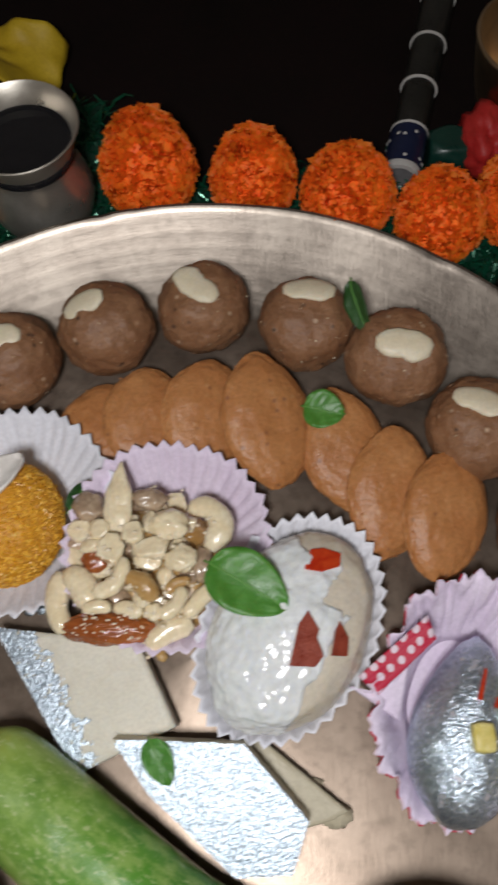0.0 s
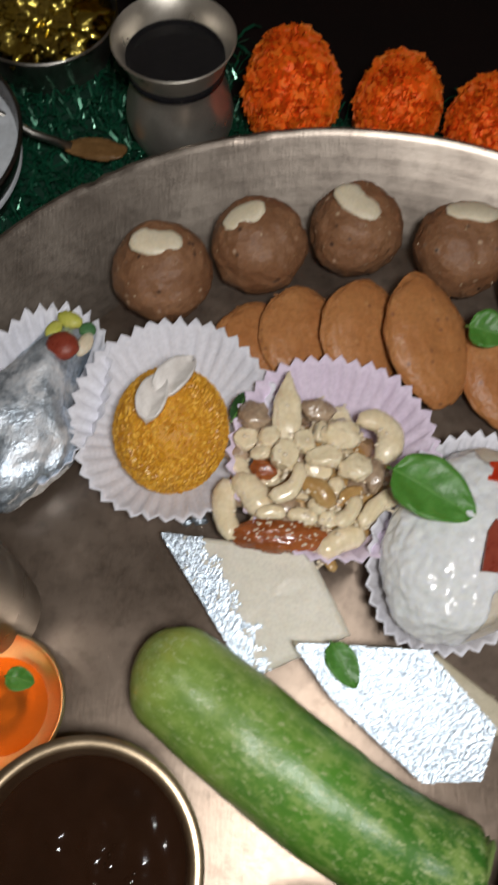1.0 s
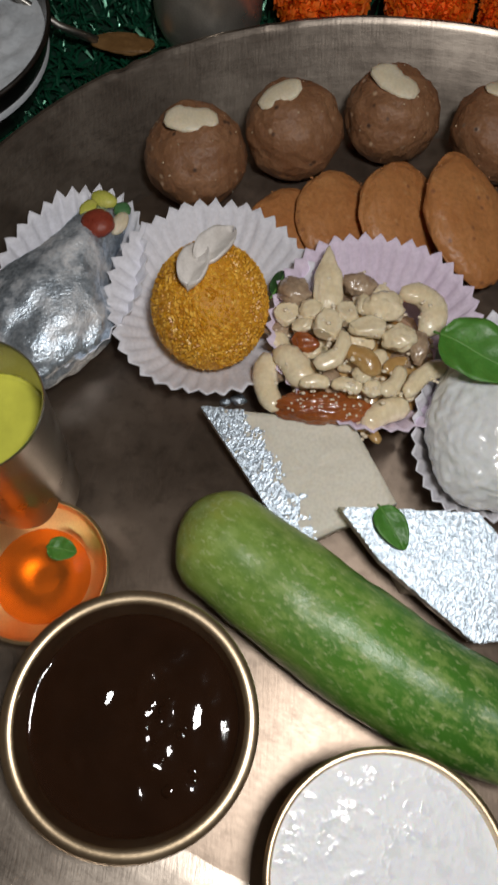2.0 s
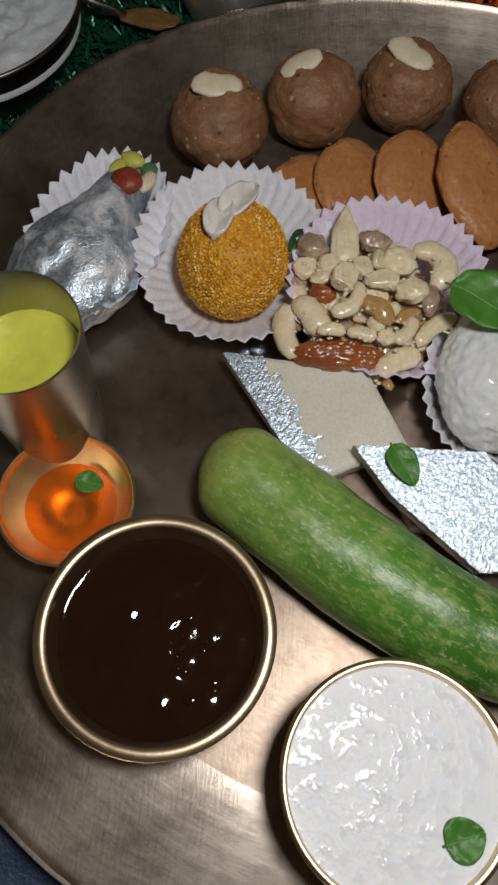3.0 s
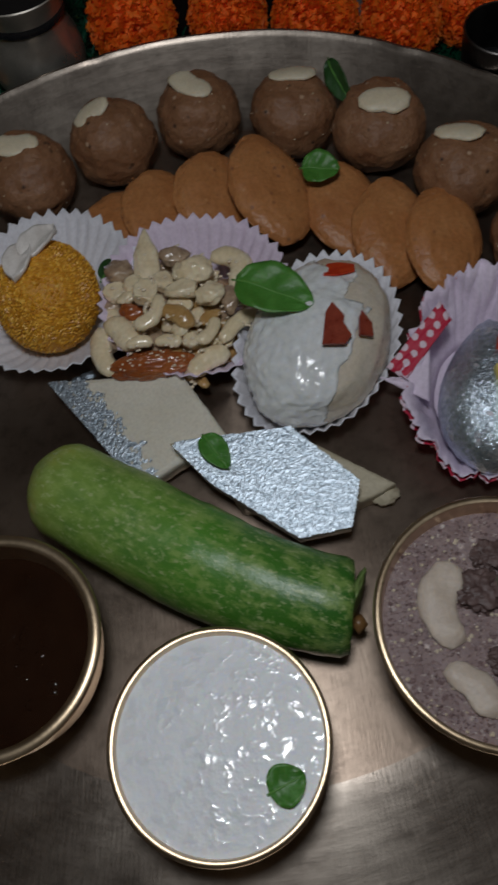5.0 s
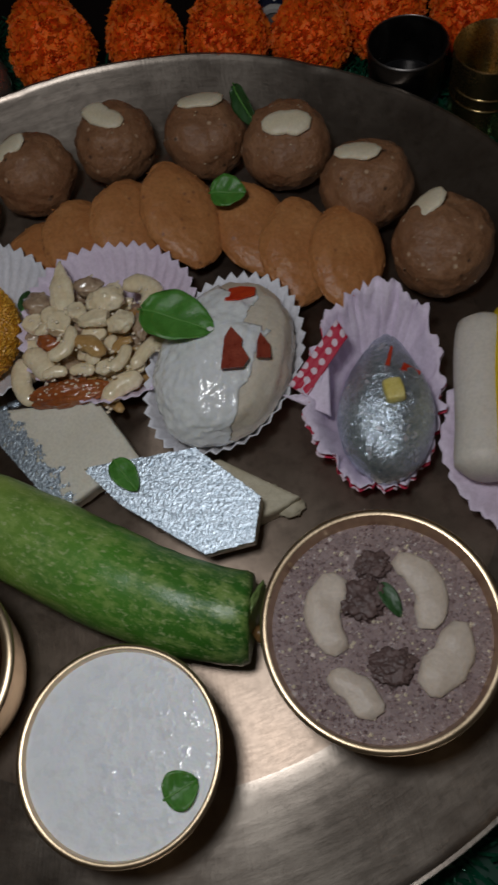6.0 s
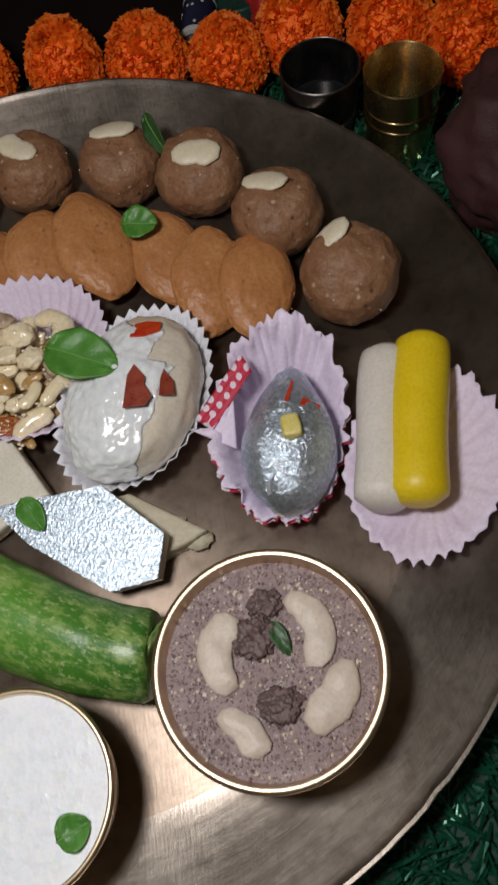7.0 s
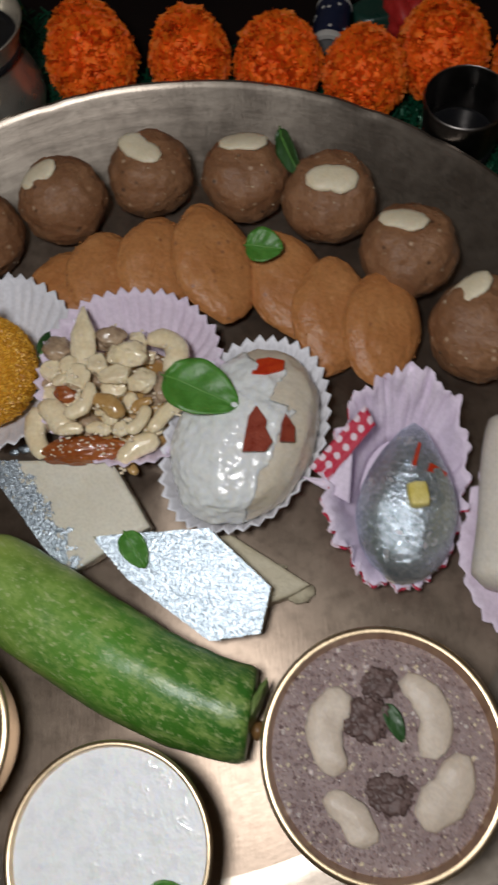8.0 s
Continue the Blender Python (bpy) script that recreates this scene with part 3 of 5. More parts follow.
# ---- bowls ----
def bowl(name, at, r, top, base, wall, metal, label, category="bowl", group="", bulge=1.0):
    """A round metal bowl with a rolled rim; at is its base."""
    b = thing(name, at, label, category, group)
    h = top - at[2]
    out = [(0, 0.0), (base, 0.0), (base + 0.002, 0.001)]
    for k in range(1, 9):
        t = k / 8
        out.append((base + (r - base) * (t ** 0.55) * bulge if bulge == 1 else base + (r - base) * t, h * (0.02 + 0.95 * t)))
    lip = [(r + 0.0003, h * 0.97), (r + 0.0004, h * 0.99), (r, h + 0.0003), (r - wall * 0.5, h + 0.0006), (r - wall * 0.9, h + 0.0003), (r - wall, h - 0.0004)]
    inn = [(max(q[0] - wall, 0.001), max(q[1], wall)) for q in out[1:]][::-1] + [(0, wall)]
    part("bowl_body", lathe(out + lip + inn, 96), metal, b)
    return b


def surface(r, z, rough, seed, n=72, rings=30, edge=0.0012, freq=130, sparse=None):
    """A filling's top: uneven inside, drawn up at the wall."""
    bm = bmesh.new()
    rows = [[bm.verts.new((0, 0, z + rough * noise.fractal(Vector((0, 0, seed)), 0.8, 2, 4)))]]
    for k in range(1, rings + 1):
        q = k / rings
        row = []
        for i in range(n):
            a = 2 * math.pi * i / n
            x, y = r * q * math.cos(a), r * q * math.sin(a)
            h = noise.fractal(Vector((x * freq, y * freq, seed)), 0.8, 2, 4)
            if sparse is not None:
                h = max(0.0, h - sparse) + 0.3 * h
            row.append(bm.verts.new((x, y, z + rough * h * (1 - q ** 6) + edge * max(0, (q - 0.9) / 0.1) ** 2)))
        rows.append(row)
    rows.append([bm.verts.new((r * math.cos(2 * math.pi * i / n), r * math.sin(2 * math.pi * i / n), z - 0.006)) for i in range(n)])
    for a_, b_ in zip(rows, rows[1:]):
        for i in range(n):
            j = (i + 1) % n
            bm.faces.new(list(dict.fromkeys([a_[i % len(a_)], b_[i], b_[j], a_[j % len(a_)]])))
    return bm


honey = bowl("bowl", (-0.119, -0.061, 0.0004), 0.0374, 0.035, 0.028, 0.0040, M_BRASS, "brass bowl filled with dark brown syrup", group="bowls on the platter")
part("syrup", surface(0.0334, 0.0250, 0.0006, 3), M_HONEY, honey, "dark glossy syrup")
rnd = random.Random(5)
for k in range(14):
    a, q = rnd.uniform(-0.4, 1.1), rnd.uniform(0.2, 0.85) * 0.03
    s = rnd.uniform(0.0008, 0.0026)
    lump = part("syrup_lump", blob(s, s * 0.8, 0.0007, k, 0.3, 2, 2), M_HONEY, honey)
    lump.location = (0.002 + q * math.cos(a) * 0.7, -0.014 + q * math.sin(a), 0.0246)

curd = bowl("bowl", (-0.046, -0.1005, 0.0004), 0.0335, 0.040, 0.022, 0.0018, M_BRASS, "brass bowl brimming with white curd", group="bowls on the platter")
part("curd", surface(0.0318, 0.0369, 0.00030, 8, 300, 100, 0.0001, 120, 0.28), M_CURD, curd, "lumpy glistening white curd")
leaf((-0.0275, -0.1149, 0.0382), 0.0118, 0.0125, 20, 0, 0, "small round basil leaf floating on the curd", curl=0.05)

choc = bowl("bowl", (0.0450, -0.0775, 0.0004), 0.0394, 0.045, 0.026, 0.0022, M_BRASS, "brass bowl of crumbly brown pudding with cashews", group="bowls on the platter")
part("pudding", surface(0.0371, 0.0378, 0.0010, 14, 96, 40, 0.0), M_CHOC, choc, "grainy purplish brown pudding")
spots = []
for _ in range(3600):
    a, q = rnd.uniform(0, 6.283), 0.0362 * math.sqrt(rnd.random())
    spots.append((q * math.cos(a), q * math.sin(a), 0.0381, rnd.uniform(0.0003, 0.0005) if rnd.random() < 0.93 else rnd.uniform(0.0006, 0.0010)))
pale = []
for _ in range(190):
    a, q = rnd.uniform(0, 6.283), 0.036 * math.sqrt(rnd.random())
    pale.append((q * math.cos(a), q * math.sin(a), 0.0384, rnd.uniform(0.0004, 0.0009)))
grains("pale_crumb", pale, M_SESAME, choc, "scattered pale crumbs")
grains("sugar_crumb", spots, M_GRAIN, choc, "coarse brown and pale crumbs")


def on_pudding(x, y, turn, size, seed, bend=2.3, fat=0.24):
    bm = cashew_mesh(size, seed, fat, bend, 0.40, None, None, 20)
    for v in bm.verts:
        v.co += 0.0009 * noise.noise_vector(v.co * 190 + Vector((seed * 5.1, 0, 0)))
    ob = part("cashew", bm, M_CASHEWPALE, choc, "pale cashew half")
    ob.matrix_basis = pose(x - 0.045, y + 0.0775, 0.0390, 0, 0, turn)


on_pudding(0.0290, -0.0697, 79, 0.0230, 1, 2.6, 0.25)
on_pudding(0.0613, -0.0670, -80, 0.0235, 2, 2.5, 0.23)
on_pudding(0.0635, -0.0905, -133, 0.0225, 3, 1.9, 0.28)
on_pudding(0.0320, -0.0960, -51, 0.0190, 4, 1.6, 0.26)
for k, (x, y, s) in enumerate(((0.0413, -0.0670, 0.0078), (0.0468, -0.0561, 0.0056), (0.0457, -0.0904, 0.0066))):
    ob = part("raisin", blob(s, s * 0.85, s * 0.38, k + 2, 0.40, 2.2, 5), M_RAISIN, choc, "wrinkled dark raisin")
    ob.location = (x - 0.045, y + 0.0775, 0.0386)
lf = part("leaf_piece", leaf_mesh(0.013, 0.0055, 0.1), M_LEAFDARK, choc, "dark green leaf piece")
lf.matrix_basis = pose(0.0052, 0.0085, 0.0402, 0, 6, -72)

# small copper bowl with saffron syrup
ghee = bowl("bowl", (-0.1560, -0.0140, 0.0004), 0.0243, 0.0195, 0.0045, 0.0010, M_COPPER, "small copper bowl of clear orange syrup", group="bowls on the platter")
part("saffron_syrup", surface(0.0186, 0.0090, 0.0002, 4), M_GHEE, ghee, "clear orange syrup")
leaf((-0.1500, -0.0050, 0.0105), 0.0105, 0.0085, -10, 0, 0, "small basil leaf floating on orange syrup", curl=0.03)

# steel tumbler with yellow milk
glass = thing("tumbler", (-0.1660, 0.0200, 0.0004), "straight steel tumbler of pale yellow milk", "tumbler")
g = [(0, 0), (0.0165, 0), (0.0178, 0.001), (0.0195, 0.035), (0.0214, 0.0735), (0.0217, 0.0745), (0.0214, 0.0752), (0.0209, 0.0745), (0.0190, 0.035), (0.0174, 0.002), (0, 0.002)]
part("tumbler_body", lathe(g, 80), M_STEEL, glass)
part("milk", surface(0.0199, 0.0540, 0.0003, 2), M_MILK, glass, "pale greenish yellow milk")


# ---- sweets ----
def ladoo(at, r, seed, slice_turn, slice_at, size, squash=0.95):
    b = thing("ladoo", (at[0], at[1], 0.0004), "round brown ladoo topped with a cashew slice", "sweet", "ladoos along the rim")
    def dough(u, p):
        p += u * (0.0005 * noise.fractal(u * 5.5 + Vector((seed, 0, 0)), 0.7, 2, 4))
        p.z = math.copysign(abs(p.z) - 0.10 * r * max(0, abs(u.z) - 0.75) / 0.25, p.z)
        return p
    part("ladoo_ball", blob(r, r, r * squash, seed, 0.08, 1.3, 5, dough, (0, 0, r * squash - 0.0020)), M_LADOO, b)
    rr = random.Random(seed)
    spots = []
    for _ in range(300):
        u = Vector((rr.gauss(0, 1), rr.gauss(0, 1), rr.gauss(0, 1) + 0.2)).normalized()
        k = 1 + 0.08 * noise.fractal(u * 1.3 + Vector((seed * 7.3, seed * 3.1, seed * 1.7)), 0.8, 2.0, 4)
        c = dough(u, Vector((u.x * r, u.y * r, u.z * r * squash)) * k) * 0.995
        spots.append((c.x, c.y, c.z + r * squash - 0.0020, rr.uniform(0.0002, 0.0006)))
    grains("crumb", spots[::2], M_LADOO, b)
    grains("pale_crumb", spots[1::9], M_NUT, b)
    dx, dy = slice_at[0] - at[0], slice_at[1] - at[1]
    q = Vector((dx, dy, 0)) / r
    z = r * squash * (0.90 + 0.92 * math.sqrt(max(0.1, 1 - q.length_squared)))
    s = part("cashew_slice", cashew_mesh(size * 1.08, seed, 0.29, 1.4, 0.30), M_SLICE, b, "pale cashew slice")
    s.matrix_basis = pose(dx, dy, z - 0.0001, math.degrees(-dy / r), math.degrees(dx / r), slice_turn)


ladoo((-0.1108, 0.1622), 0.0213, 1, 182, (-0.1120, 0.1645), 0.0185)
ladoo((-0.0705, 0.1785), 0.0208, 2, 20, (-0.0768, 0.1795), 0.0165)
ladoo((-0.0274, 0.1883), 0.0202, 3, 140, (-0.0290, 0.1890), 0.0190)
ladoo((0.0180, 0.1792), 0.0208, 4, -4, (0.0184, 0.1850), 0.0195)
ladoo((0.0559, 0.1614), 0.0215, 5, -12, (0.0558, 0.1570), 0.0200)
ladoo((0.0876, 0.1282), 0.0215, 6, -28, (0.0835, 0.1318), 0.0185)
ladoo((0.1119, 0.0846), 0.0222, 7, 28, (0.1045, 0.0938), 0.0195)


def peda(at, turn, side, pitch, ln, wd, th, seed):
    """An oval disc of fudge with a rounded edge, leaning on its neighbour."""
    def shape(u, p):
        k = min(1.0, math.hypot(u.x, u.y))
        z = math.copysign(th * (1 - k ** 3.2) ** 0.62, u.z)
        p.x *= 1.0 - 0.22 * abs(u.y) ** 2.5
        return Vector((p.x, p.y * 1.03, z + th * 0.09 * noise.noise(u * 2.6 + Vector((seed, 0, 0))) + 0.0005 * noise.noise(u * 9 + Vector((seed, 3, 0)))))
    ob = part("fudge_oval", blob(wd, ln, th, seed, 0.05, 1.6, 5, shape), M_PEDA)
    ob.matrix_basis = pose(*at, pitch, side, turn)
    rr = random.Random(seed)
    spots = []
    for _ in range(70):
        a, k = rr.uniform(0, 6.283), rr.uniform(0.55, 1.0) ** 0.5
        spots.append((wd * k * math.cos(a), ln * k * math.sin(a), th * max(0.0, 1 - k ** 3.2) ** 0.62, rr.uniform(0.0002, 0.0006)))
    grains("crumb", spots, M_PEDA, ob)
    return tagged(ob, "oval caramel brown fudge leaning on the next", "sweet", "row of fudge ovals")


peda((-0.0690, 0.1365, 0.0064), 10, 10, 3, 0.0190, 0.0200, 0.0058, 1)
peda((-0.0500, 0.1370, 0.0095), 6, 18, 8, 0.0240, 0.0205, 0.0058, 2)
peda((-0.0250, 0.1370, 0.0135), 4, 22, 13, 0.0245, 0.0205, 0.0060, 3)
peda((0.0005, 0.1325, 0.0190), 16, 18, 14, 0.0285, 0.0200, 0.0062, 4)
peda((0.0330, 0.1225, 0.0100), 16, 6, 14, 0.0265, 0.0185, 0.0058, 5)
peda((0.0500, 0.1025, 0.0130), -6, 14, 12, 0.0265, 0.0180, 0.0058, 6)
peda((0.0702, 0.0915, 0.0175), -10, 18, 8, 0.0260, 0.0180, 0.0062, 7)
leaf((0.0235, 0.1335, 0.0265), 0.0170, 0.0165, -15, 0, 14, "round basil leaf lying on the fudge ovals", curl=0.06)
leaf((0.0385, 0.1765, 0.0350), 0.0240, 0.0110, -70, 18, 55, "narrow basil leaf stuck upright between two ladoos", M_LEAFDARK, 0.08)

# orange crumb sweet in a white case
oc = (-0.1020, 0.0960)
case = thing("paper_case", (oc[0], oc[1], 0.0004), "white fluted paper case under the orange sweet", "paper case", "paper cases")
paper("case_wall", liner_mesh(0.017, 0.0400, 0.018, 40, 0.0012, 2, 1.0, 1.08, crumple=0.0010), M_WHITEPAPER, case)
case_base(0.017, 1.0, 1.08, M_WHITEPAPER, case)
sweet = thing("orange_sweet", (-0.1020, 0.0880, 0.0008), "dome of orange crumbs with two white slivers", "sweet")
part("dome", blob(0.0216, 0.0245, 0.0212, 11, 0.03, 2, 5, None, (0, 0, 0.021)), M_ORANGE, sweet)
verts, faces = [], []
for k in range(3400):
    z = 1 - 1.75 * (k + 0.5) / 3400
    a = k * 2.39996
    q = math.sqrt(1 - z * z)
    u = Vector((q * math.cos(a), q * math.sin(a), z))
    c = Vector((u.x * 0.0217, u.y * 0.0246, 0.021 + u.z * 0.0213)) * 1.0 + Vector([rnd.uniform(-0.0003, 0.0003) for _ in range(3)])
    s = rnd.uniform(0.0004, 0.00085)
    t1 = u.orthogonal().normalized()
    t2 = u.cross(t1)
    tw = rnd.uniform(0, 3)
    e1, e2 = math.cos(tw) * t1 + math.sin(tw) * t2, math.cos(tw) * t2 - math.sin(tw) * t1
    b = len(verts)
    verts += [tuple(c + o * s) for o in (e1 * 1.5, e2, -1.5 * e1, -e2, u)]
    faces += [(b, b + 1, b + 4), (b + 1, b + 2, b + 4), (b + 2, b + 3, b + 4), (b + 3, b, b + 4)]
me = bpy.data.meshes.new("crumb_coat")
me.from_pydata(verts, [], faces)
me.materials.append(M_CRUMBS)
crumbs = new("crumb_coat", me)
crumbs.parent = sweet
tagged(crumbs, "fine orange crumbs", "", "", "stuff")
for x, y, z, turn, ln in ((-0.0050, 0.0040, 0.0428, 80, 0.0215), (0.0025, 0.0130, 0.0416, 56, 0.0225)):
    s = part("white_sliver", leaf_mesh(ln, ln * 0.52, 0.12, 0.25, turn, 0.0022), M_WHITEPETAL, sweet, "curved white almond sliver")
    s.matrix_basis = pose(x, y, z, 0, 12, turn)
leaf((-0.0755, 0.1000, 0.0200), 0.0150, 0.0075, 70, 15, 30, "small dark basil leaf tucked in the paper case", M_LEAFDARK, 0.1)

# pear-shaped sweet under silver leaf in a white case
case = thing("paper_case", (-0.1580, 0.1030, 0.0004), "white fluted paper case under the silvered sweet", "paper case", "paper cases", -14)
paper("case_wall", liner_mesh(0.018, 0.0305, 0.017, 34, 0.0012, 5, 0.95, 1.42, crumple=0.0014), M_WHITEPAPER, case)
case_base(0.018, 0.95, 1.42, M_WHITEPAPER, case)

def pear(u, p):
    t = (u.y + 1) / 2
    k = min(1.0, max(0.0, (t - 0.30) / 0.35))
    w = 1.0 - 0.50 * k * k * (3 - 2 * k)
    p.x *= w
    p.z *= 0.72 + 0.28 * w
    return p


sweet = thing("silvered_sweet", (-0.1605, 0.0985, 0.0008), "pear-shaped sweet covered with torn silver leaf", "sweet", "", -22)
part("body", blob(0.0290, 0.0435, 0.0165, 21, 0.10, 1.8, 5, pear, (0, 0, 0.0145)), M_FOILTORN, sweet)
for nm, x, y, z, r, mt, lb in (("pistachio", 0.0000, 0.0385, 0.0232, (0.0055, 0.0036, 0.0026), M_PISTA, "yellow green pistachio half"),
                               ("pistachio", -0.0030, 0.0310, 0.0245, (0.0032, 0.0045, 0.002), M_PISTA, "yellow green pistachio half"),
                               ("pistachio", 0.0105, 0.0310, 0.0225, (0.0032, 0.0055, 0.002), M_SLICE, "pale pistachio slice"),
                               ("pistachio", 0.0080, 0.0380, 0.0215, (0.0035, 0.0035, 0.002), M_PISTAGREEN, "dark green pistachio half"),
                               ("almond", 0.0045, 0.0255, 0.0262, (0.0066, 0.0060, 0.0038), M_ALMOND, "brown almond")):
    s = part(nm, blob(*r, x * 900, 0.08, 2, 3), mt, sweet, lb)
    s.location = (x, y, z)

# nut cluster in a pink case
nut_case = thing("paper_case", (-0.0390, 0.0800, 0.0004), "pink fluted paper case under the nut cluster", "paper case", "paper cases")
paper("case_wall", liner_mesh(0.018, 0.0400, 0.021, 42, 0.0011, 7, 1.02, 1.06, crumple=0.0010), M_PINKPAPER, nut_case)
case_base(0.018, 1.02, 1.06, M_PINKPAPER, nut_case)
cluster = thing("nut_cluster", (-0.0460, 0.0700, 0.0008), "sticky cluster of cashews, peanuts and sesame with a date", "sweet")
part("syrup_base", blob(0.028, 0.027, 0.0095, 31, 0.14, 2.5, 4, None, (0.001, 0.002, 0.0098)), M_NUTTAN, cluster, "golden sticky base")
M_NUTSKIN = plain("nut_in_skin", (0.30, 0.20, 0.13), (0.58, 0.44, 0.30), 0.25, 0, 150, 500, 0.5, 0.1, 0.5)
NUTS = []


def broken(u, p):
    """A nut snapped flat on two sides."""
    p.z = min(p.z, 0.0022 + 0.2 * p.x)
    p.x = min(p.x, 0.0042 + 0.3 * p.y)
    return p


def pointed(u, p):
    """A split almond-shaped half: blunt at one end, pointed at the other."""
    p.y *= 1.0 - 0.75 * max(0.0, -u.x) ** 1.6
    p.z *= 0.75
    return p


def nut(x, y, z, turn, ln, wd, kind):
    """One nut of the cluster; z is its upper side."""
    k = len(NUTS) + 1
    mt = {"amber": M_NUTTAN, "skin": M_NUTSKIN, "red": M_DATE}.get(kind, M_NUT)
    if kind in ("bean", "ring", "elbow", "amber", "long"):
        bend = {"bean": 1.5, "ring": 3.6, "elbow": 2.1, "amber": 1.9, "long": 0.9}[kind]
        bm = cashew_mesh(ln * 0.92, k, min(0.40, 0.5 * wd / ln * (0.8 if kind == "ring" else 1.0)), bend, 0.75)
    elif kind == "half":
        bm = blob(ln * 0.54, wd * 0.54, wd * 0.36, k, 0.08, 1.6, 4, pointed)
    else:
        bm = blob(ln * 0.56, wd * 0.54, min(ln, wd) * 0.42, k, 0.20, 1.5, 4, broken if kind == "chip" else None)
    for v in bm.verts:
        v.co += 0.0007 * noise.noise_vector(v.co * 170 + Vector((k * 3.7, 0, 0)))
    s = part("nut", bm, mt, cluster)
    s.matrix_basis = pose(x, y, z - 0.32 * min(ln, wd), rnd.uniform(-14, 14), rnd.uniform(-8, 8), turn)
    NUTS.append((x, y, z))


nut(-0.0116, 0.0258, 0.0300, -91, 0.0275, 0.0105, "half")
nut(-0.0127, 0.0041, 0.0340, -97, 0.0125, 0.0095, "chip")
nut(-0.0105, -0.0070, 0.0340, -130, 0.0180, 0.0068, "elbow")
nut(-0.0001, 0.0262, 0.0280, -10, 0.0120, 0.0082, "skin")
nut(0.0086, 0.0150, 0.0310, 3, 0.0135, 0.0110, "round")
nut(0.0246, 0.0177, 0.0280, -64, 0.0170, 0.0130, "ring")
nut(0.0040, 0.0056, 0.0310, -1, 0.0170, 0.0075, "chip")
nut(0.0137, 0.0017, 0.0310, 10, 0.0110, 0.0095, "round")
nut(-0.0007, -0.0088, 0.0330, -38, 0.0150, 0.0080, "amber")
nut(0.0214, 0.0006, 0.0260, -93, 0.0120, 0.0070, "skin")
nut(0.0232, -0.0106, 0.0240, 40, 0.0255, 0.0070, "long")
nut(0.0112, -0.0147, 0.0270, -128, 0.0160, 0.0062, "long")
nut(0.0122, -0.0073, 0.0260, 31, 0.0105, 0.0045, "amber")
nut(-0.0336, -0.0126, 0.0210, 96, 0.0250, 0.0095, "bean")
nut(-0.0247, -0.0077, 0.0260, -53, 0.0200, 0.0112, "bean")
nut(-0.0174, -0.0161, 0.0280, 3, 0.0120, 0.0056, "long")
nut(-0.0056, -0.0166, 0.0270, -8, 0.0125, 0.0058, "long")
nut(-0.0002, -0.0127, 0.0290, 3, 0.0065, 0.0062, "chip")
nut(0.0038, -0.0176, 0.0270, -19, 0.0062, 0.0064, "chip")
nut(0.0090, -0.0240, 0.0210, 28, 0.0195, 0.0095, "bean")
nut(0.0023, -0.0292, 0.0150, -24, 0.0135, 0.0046, "amber")
nut(-0.0241, 0.0237, 0.0260, -39, 0.0125, 0.0112, "skin")
nut(-0.0265, 0.0149, 0.0240, 3, 0.0095, 0.0085, "chip")
nut(-0.0295, 0.0111, 0.0180, 3, 0.0105, 0.0060, "skin")
nut(-0.0200, 0.0018, 0.0250, -19, 0.0090, 0.0068, "red")
nut(-0.0211, 0.0077, 0.0270, 3, 0.0075, 0.0056, "chip")
nut(-0.0179, 0.0137, 0.0280, 3, 0.0075, 0.0088, "chip")
nut(0.0011, 0.0162, 0.0280, -91, 0.0085, 0.0052, "chip")
nut(-0.0053, 0.0117, 0.0300, -98, 0.0100, 0.0080, "chip")
for k in range(26):
    a, q = k * 2.39996, 0.029 * math.sqrt((k + 0.5) / 26)
    nut(-0.004 + q * math.cos(a), 0.003 + q * math.sin(a), 0.0255 - 0.25 * q + rnd.uniform(-0.001, 0.001), rnd.uniform(0, 180), rnd.uniform(0.009, 0.013), rnd.uniform(0.006, 0.008), ("chip", "skin", "long", "amber", "chip", "bean")[k % 6])
d = part("date", blob(0.0175, 0.0062, 0.0060, 3, 0.14, 3.0, 5), M_DATE, cluster, "glazed dark red date")
d.matrix_basis = pose(-0.0140, -0.0225, 0.0180, 0, 0, -2)
bm = bmesh.new()
for _ in range(420):
    k = rnd.choice(NUTS)
    a, q = rnd.uniform(0, 6.28), rnd.uniform(0, 0.006)
    s = rnd.uniform(0.0005, 0.0009)
    blob(s * 1.4, s, s * 0.7, rnd.random(), 0.1, 1, 1, None, (k[0] + q * math.cos(a), k[1] + q * math.sin(a), k[2] + 0.0002 - q * 0.40 + rnd.uniform(-0.001, 0.0004)), bm)
tagged(part("sesame", bm, M_SESAME, cluster, "pale sesame seeds"), "", "", "", "stuff")
# sesame seeds caught on the date
bm = bmesh.new()
for _ in range(40):
    x, y = rnd.uniform(-0.014, 0.014), rnd.uniform(-0.004, 0.004)
    blob(0.0006, 0.0005, 0.0004, 1, 0.1, 1, 1, None, (x, y, 0.0058 * math.sqrt(max(0.05, 1 - (x / 0.0175) ** 2 - (y / 0.0065) ** 2))), bm)
tagged(part("date_sesame", bm, M_SESAME, d, "pale sesame seeds"), "", "", "", "stuff")

